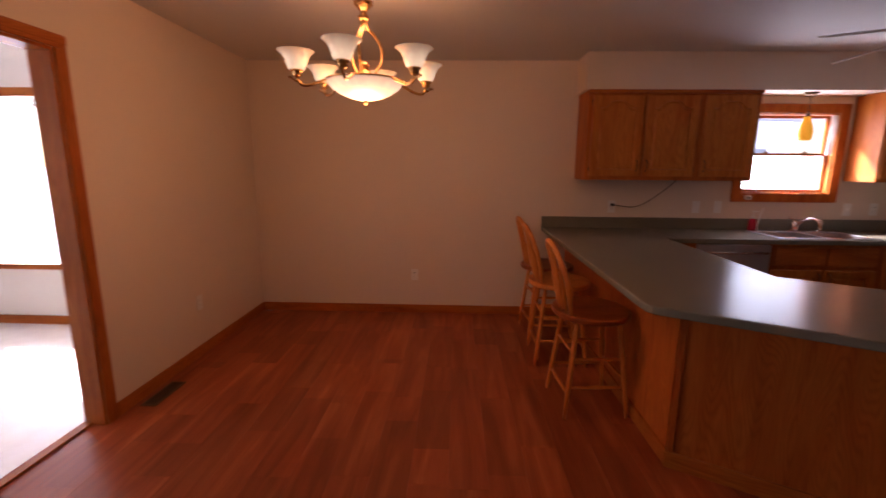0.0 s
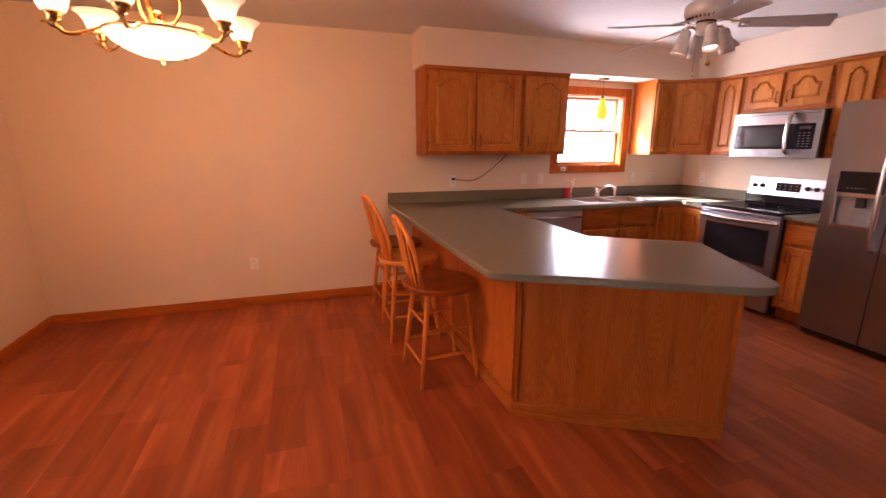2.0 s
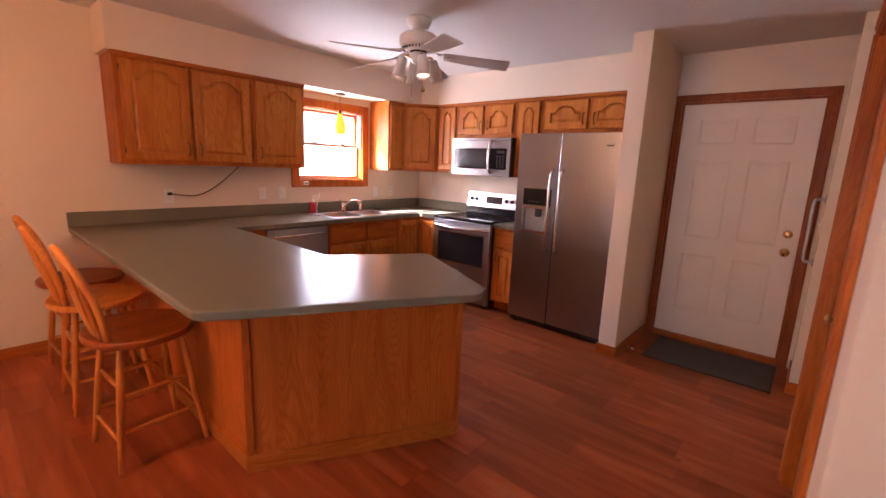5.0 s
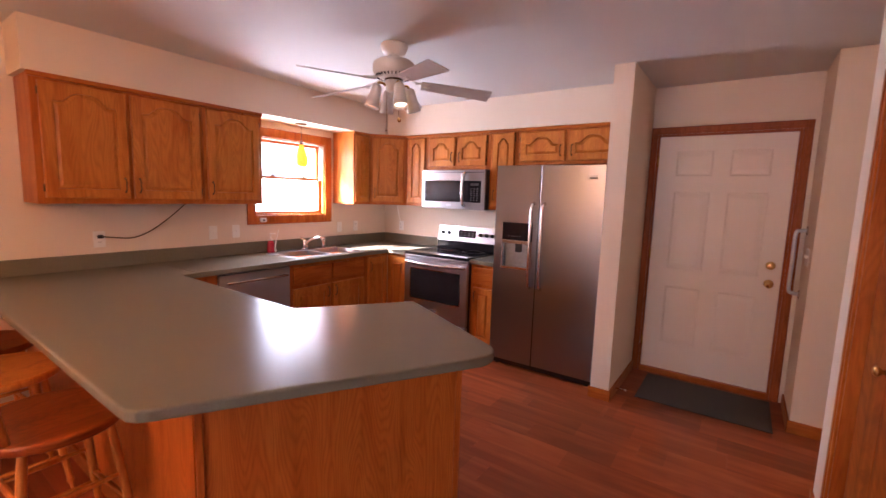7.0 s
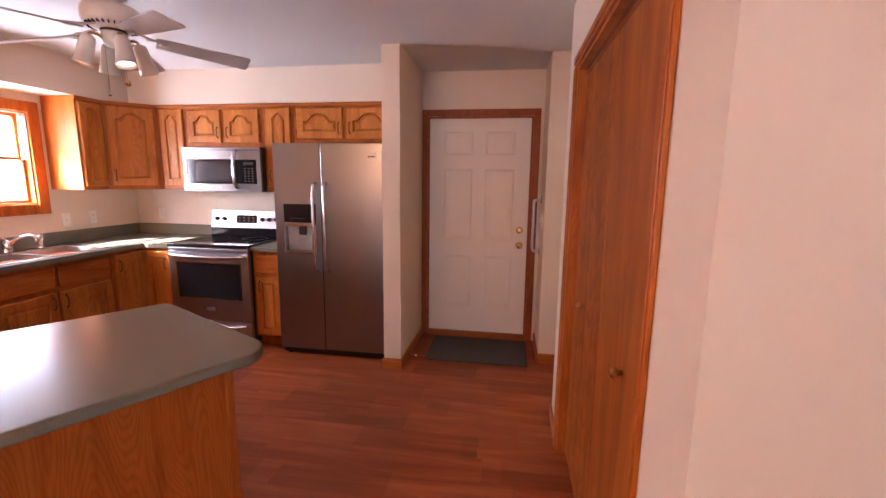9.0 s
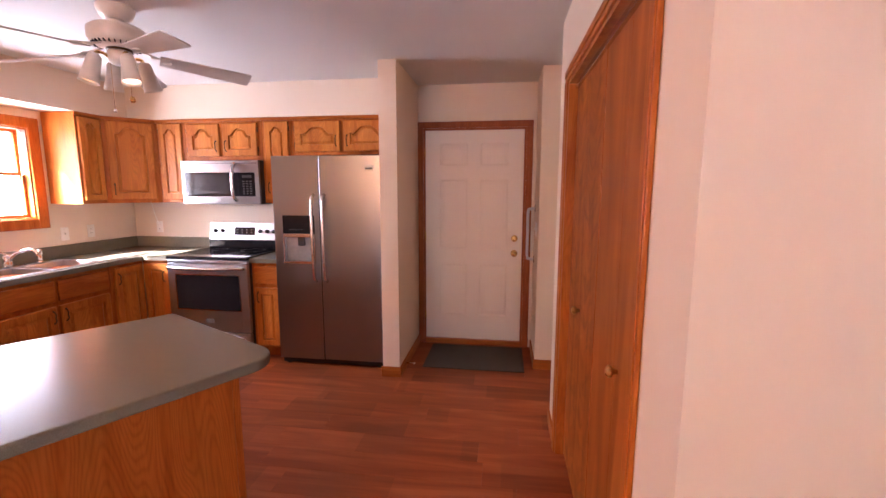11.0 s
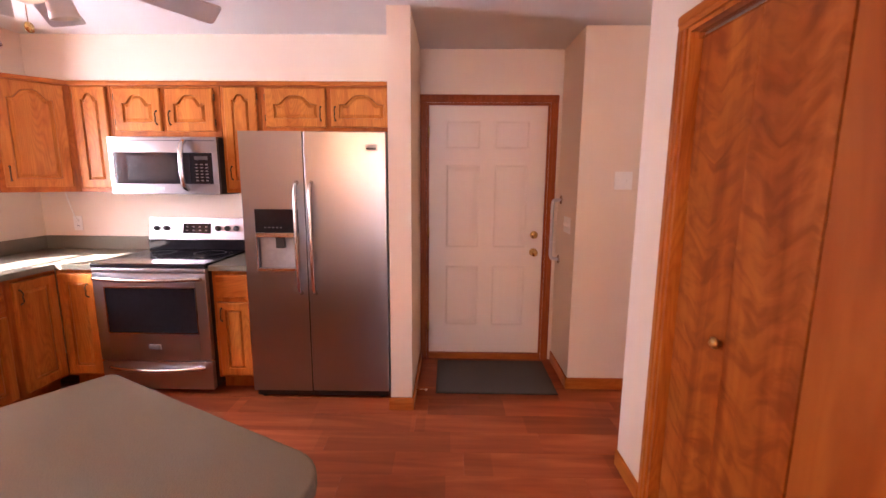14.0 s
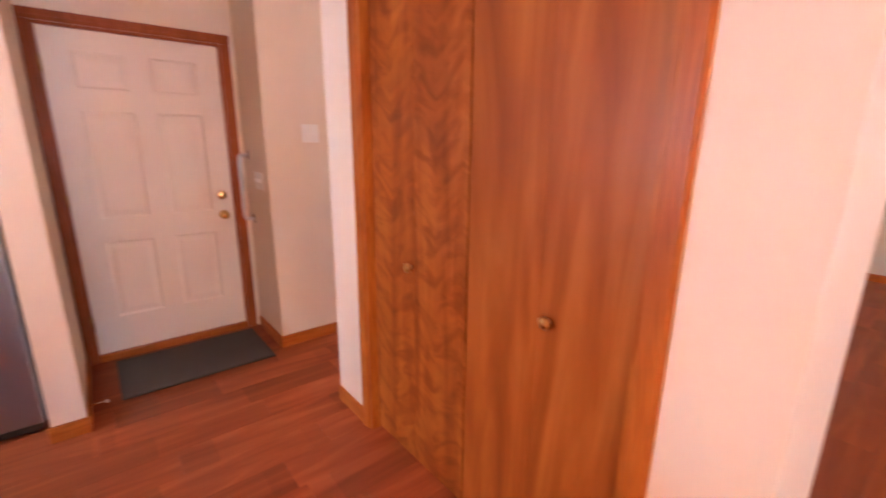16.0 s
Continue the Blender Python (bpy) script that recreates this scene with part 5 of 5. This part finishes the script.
def curtain():
    bm = bmesh.new()
    rows = []
    for j in range(13):
        z = 1.97 - 0.36 * j / 12
        rows.append([bm.verts.new((3.605 + 0.03 * (k / 12 - 0.5) + 0.004 * math.sin(k * 1.7 + j * 0.3), N + 0.02 - 0.03 * k / 12 + 0.006 * math.sin(k * 2.4 + j * 0.2), z)) for k in range(13)])
    for a, b in zip(rows, rows[1:]):
        for k in range(12):
            f = bm.faces.new((a[k], a[k + 1], b[k + 1], b[k]))
            f.smooth = True
    g = bmesh.ops.solidify(bm, geom=bm.faces[:], thickness=0.003)
    tagged(part("window_cloth", bm, CLOTH), "narrow strip of white curtain in the window", "curtain")


curtain()

# ---- plates, switches, cords ----


def wall_plate(m, kind, label, group="", w=0.072, h=0.116):
    """Local: the plate's face towards -y."""
    t = thing("outlet" if kind == "outlet" else "light_switch", m, label, "outlet" if kind == "outlet" else "switch", group)
    part("plate", boxes((-w / 2, w / 2, -0.006, 0, -h / 2, h / 2), bevel=0.003), WHITE, t)
    if kind == "outlet":
        for z in (-0.02, 0.02):
            part("socket", joined(boxes((-0.016, 0.016, -0.008, -0.005, z - 0.014, z + 0.014), bevel=0.001)), WHITE, t)
            part("slot", boxes((-0.008, -0.005, -0.0085, -0.0078, z - 0.004, z + 0.006), (0.005, 0.008, -0.0085, -0.0078, z - 0.004, z + 0.006)), BLACK, t)
    else:
        n = 1 if w < 0.1 else 2 if w < 0.15 else 3
        for k in range(n):
            x = (k - (n - 1) / 2) * 0.045
            part("toggle", boxes((x - 0.005, x + 0.005, -0.018, -0.005, -0.008, 0.014), bevel=0.002), WHITE, t)
    return t


wall_plate(pose(-0.277, N, 0.40), "outlet", "white duplex outlet low on the dining wall", "outlets")
wall_plate(pose(W, 3.348, 0.42, 0, 0, 90), "outlet", "white duplex outlet low on the tan wall", "outlets")
wall_plate(pose(1.637, N, 1.11), "outlet", "white duplex outlet above the backsplash with a plug", "outlets")
wall_plate(pose(2.44, N, 1.115), "switch", "white switch plate above the backsplash", "switches")
wall_plate(pose(2.645, N, 1.117), "switch", "white switch plate above the backsplash", "switches")
wall_plate(pose(3.855, N, 1.105), "switch", "white switch plate above the backsplash", "switches")
wall_plate(pose(4.10, N, 1.11), "outlet", "white duplex outlet above the backsplash", "outlets")
wall_plate(pose(E, 4.15, 1.11, 0, 0, -90), "outlet", "white duplex outlet above the backsplash with a cord", "outlets")
wall_plate(pose(HX, 0.012, 1.478, 0, 0, -90), "switch", "white double switch plate on the hall wall", "switches", 0.118, 0.118)
wall_plate(pose(4.30, 0.310, 1.16, 0, 0, 180), "switch", "white triple switch plate beside the door", "switches", 0.165, 0.116)


def cords():
    t = thing("power_cord", pose(1.637, N, 1.13), "dark appliance cord hanging from the wall cabinet", "cord")
    part("plug", boxes((-0.014, 0.018, -0.035, -0.008, -0.012, 0.012), bevel=0.004), BLACK, t)
    part("cable", tube(curve3([(0.01, -0.028, 0), (0.09, -0.03, -0.012), (0.2, -0.02, -0.02), (0.31, -0.02, 0.02), (0.42, -0.03, 0.1), (0.5, -0.04, 0.17), (0.55, -0.06, 0.225), (0.57, -0.08, 0.242)], 6), 0.0042, 8), BRONZE, t)
    c = thing("power_cord", pose(E, 4.15, 1.11), "thin white cord hanging below the wall cabinet", "cord")
    part("cable", tube(curve3([(-0.01, 0, 0.02), (-0.02, 0.02, 0.1), (-0.025, 0.04, 0.19), (-0.03, 0.05, 0.262)], 6), 0.004, 8), WHITE, c)


cords()


# ---- by the door ----
mat = thing("door_mat", pose(4.015, 0.405, 0.0), "dark grey ribbed mat in front of the entry door", "mat")
part("carpet", boxes((0, 0.53, 0, 0.83, 0.001, 0.009), bevel=0.003), MATG, mat)
part("border", boxes((-0.012, 0.542, -0.012, 0.0, 0.001, 0.006), (-0.012, 0.542, 0.83, 0.842, 0.001, 0.006), (-0.012, 0, 0, 0.83, 0.001, 0.006), (0.53, 0.542, 0, 0.83, 0.001, 0.006)), BLACK, mat)

grab = thing("grab_bar", pose(4.51, 0.310, 0.87), "brushed steel grab bar beside the door", "grab bar")
part("bar", tube(curve3([(0, 0.004, 0), (0, 0.035, 0.004), (0, 0.062, 0.03), (0, 0.062, 0.23), (0, 0.062, 0.43), (0, 0.035, 0.456), (0, 0.004, 0.46)], 6), 0.0125, 14), STEEL, grab)
for z in (0.0, 0.46):
    part("flange", lathe([(0, 0.008), (0.026, 0.007), (0.036, 0.0), (0, 0.0)], 20, pose(0, 0, z, -90)), STEELV, grab)

stop = thing("door_stop", pose(3.97, 1.379, 0.045), "small white spring door stop on the baseboard", "door stop")
part("spring", tube([(0, 0, 0), (0, -0.065, 0)], 0.0045, 10), CHROME, stop)
part("tip", lathe([(0, 0), (0.008, 0), (0.008, 0.012), (0, 0.014)], 12, pose(0, -0.063, 0, 90)), WHITE, stop)

vent = thing("floor_register", pose(-1.80, 2.575, 0.001), "dark metal floor register beside the baseboard", "floor vent")
part("frame", boxes((0, 0.1, 0, 0.012, 0, 0.006), (0, 0.1, 0.29, 0.302, 0, 0.006), (0, 0.012, 0.012, 0.29, 0, 0.006), (0.088, 0.1, 0.012, 0.29, 0, 0.006), bevel=0.001), VENTM, vent)
part("damper", boxes((0.012, 0.088, 0.012, 0.29, 0.0, 0.0015)), BLACK, vent)
for k in range(18):
    part("louvre", moved(boxes((0.012, 0.088, -0.0012, 0.0012, 0, 0.006)), pose(0, 0.022 + k * 0.0153, 0.0, 25)), VENTM, vent)

# ---- outside ----
setting("ground", boxes((-300, 300, -300, 300, -0.75, -0.35)), SNOW, "snow-covered ground reaching to the horizon", "ground")


def neighbour():
    t = thing("neighbour_house", pose(4, 15, -0.35), "pale sided neighbouring house seen through the window", "house")
    part("wall", boxes((-5, 7, 0, 6, 0, 3.4)), SIDING, t)
    part("roof", moved(prism([(-0.5, 0), (6.5, 0), (3, 2.2)], -5.4, 7.4), pose(0, 0, 3.4) @ Matrix(((0, 0, 1, 0), (1, 0, 0, 0), (0, 1, 0, 0), (0, 0, 0, 1)))), ROOFM, t)
    for x in (-3.2, -0.6, 1.2, 3.2, 5.2):
        wn_ = part("window", boxes((x, x + 0.08, -0.04, 0, 0.9, 2.6), (x + 1.02, x + 1.1, -0.04, 0, 0.9, 2.6), (x + 0.08, x + 1.02, -0.04, 0, 0.9, 0.98), (x + 0.08, x + 1.02, -0.04, 0, 2.52, 2.6), (x + 0.08, x + 1.02, -0.03, 0, 1.72, 1.78)), WHITE, t)
        part("pane", boxes((x + 0.08, x + 1.02, -0.02, -0.004, 0.98, 2.52)), DIMGLASS, wn_)


neighbour()


def bare_tree(x, y, seed, height):
    rnd = random.Random(seed)
    t = thing("tree", pose(x, y, -0.36), "bare winter tree outside", "tree", "trees")
    trunk, limbs = bmesh.new(), bmesh.new()
    tube(curve3([(0, 0, 0), (0.05, 0.02, height * 0.3), (-0.04, 0.05, height * 0.6), (0.03, 0, height)], 6), [0.16 * (1 - 0.8 * k / 18) for k in range(19)], 8, bm=trunk)
    for k in range(16):
        z = height * (0.3 + 0.65 * k / 16)
        a, ln = rnd.uniform(0, 6.28), rnd.uniform(0.8, 1.8) * (1.15 - 0.6 * k / 16)
        p = Vector((0, 0, z))
        q = p + Vector((math.cos(a) * ln, math.sin(a) * ln, ln * 0.7))
        tube([p, p.lerp(q, 0.5) + Vector((0, 0, -0.06)), q], [0.05, 0.03, 0.012], 6, bm=limbs)
        for j in range(5):
            s = p.lerp(q, rnd.uniform(0.4, 1))
            tube([s, s + Vector((rnd.uniform(-0.5, 0.5), rnd.uniform(-0.5, 0.5), rnd.uniform(0.1, 0.6)))], [0.014, 0.005], 5, bm=limbs)
    part("trunk", trunk, BARK, t)
    part("limbs", limbs, BARK, t)


bare_tree(-9.0, 11.0, 3, 6.0)
bare_tree(-7.3, 14.5, 5, 6.5)
setting("eave", boxes((W - 0.5, E + 0.5, N + 0.16, N + 0.36, 2.42, 2.5), (W - 0.5, E + 0.5, N + 0.34, N + 0.37, 2.38, 2.56)), WHITE, "white roof eave outside the window", "eave")
# unseen overhang, made deep enough to keep direct sun out of the sunroom windows
setting("sunroom_roof_sun_block", boxes((-7.0, W - 0.61, -1.0, 4.95, 2.605, 2.665)), ROOFM, "grey shingle sunroom roof, unseen, its eaves stretched to block sun", "roof")
# no known porch: slab added to stop direct sun at the living room window
setting("living_sun_block", boxes((W - 2.2, W - 0.61, S - 0.5, -1.01, 2.58, 2.64)), ROOFM, "added grey slab, out of view, that blocks sun from the living room", "roof")
setting("roof", boxes((W - 0.6, E + 0.7, S - 0.5, N + 0.4, 2.58, 2.64)), ROOFM, "grey shingle roof over the house", "roof")

# ---- floor planks, last ----
floor = setting("floor", boxes((W - T, E + 0.16, S - T, N, -0.06, -0.009)), VENTM, "reddish laminate plank floor running the length of the room", "floor")
PW, PL = 0.19, 1.22
plank_mesh = {}


def plank(length, wide):
    key = (round(length, 3), round(wide, 3))
    if key not in plank_mesh:
        bm = bmesh.new()
        e = 0.0007
        lo = [bm.verts.new(p) for p in ((0, 0, -0.009), (wide, 0, -0.009), (wide, length, -0.009), (0, length, -0.009))]
        up = [bm.verts.new(p) for p in ((0, 0, -0.0008), (wide, 0, -0.0008), (wide, length, -0.0008), (0, length, -0.0008))]
        tp = [bm.verts.new(p) for p in ((e, e, 0), (wide - e, e, 0), (wide - e, length - e, 0), (e, length - e, 0))]
        for a, b in ((lo, up), (up, tp)):
            for k in range(4):
                j = (k + 1) % 4
                bm.faces.new((a[k], a[j], b[j], b[k]))
        bm.faces.new(tp)
        me = bpy.data.meshes.new("plank")
        bm.to_mesh(me)
        bm.free()
        me.materials.append(FLOORM)
        plank_mesh[key] = me
    return plank_mesh[key]


rnd = random.Random(7)
rest_v, rest_f = [], []
count = 0
x = W - T
while x < E + 0.05:
    wide = min(PW, E + 0.10 - x)
    y = S - rnd.uniform(0, PL)
    while y < N:
        a, b = max(y, S), min(y + PL, N)
        y += PL
        if b - a < 0.004:
            continue
        if b > 0.0 and count < 300 and (x > W - 0.06):
            ob = new("plank", plank(b - a, wide))
            ob.location = (x, a, 0)
            ob.parent = floor
            count += 1
        else:
            k, e = len(rest_v), 0.0007
            rest_v += [(x + e, a + e, 0), (x + wide - e, a + e, 0), (x + wide - e, b - e, 0), (x + e, b - e, 0)]
            rest_f.append((k, k + 1, k + 2, k + 3))
    x += PW
me = bpy.data.meshes.new("planks")
me.from_pydata(rest_v, [], rest_f)
me.materials.append(FLOORM)
ob = new("planks", me)
ob.parent = floor
tagged(ob, "laminate planks of the living room", "", "", "stuff")
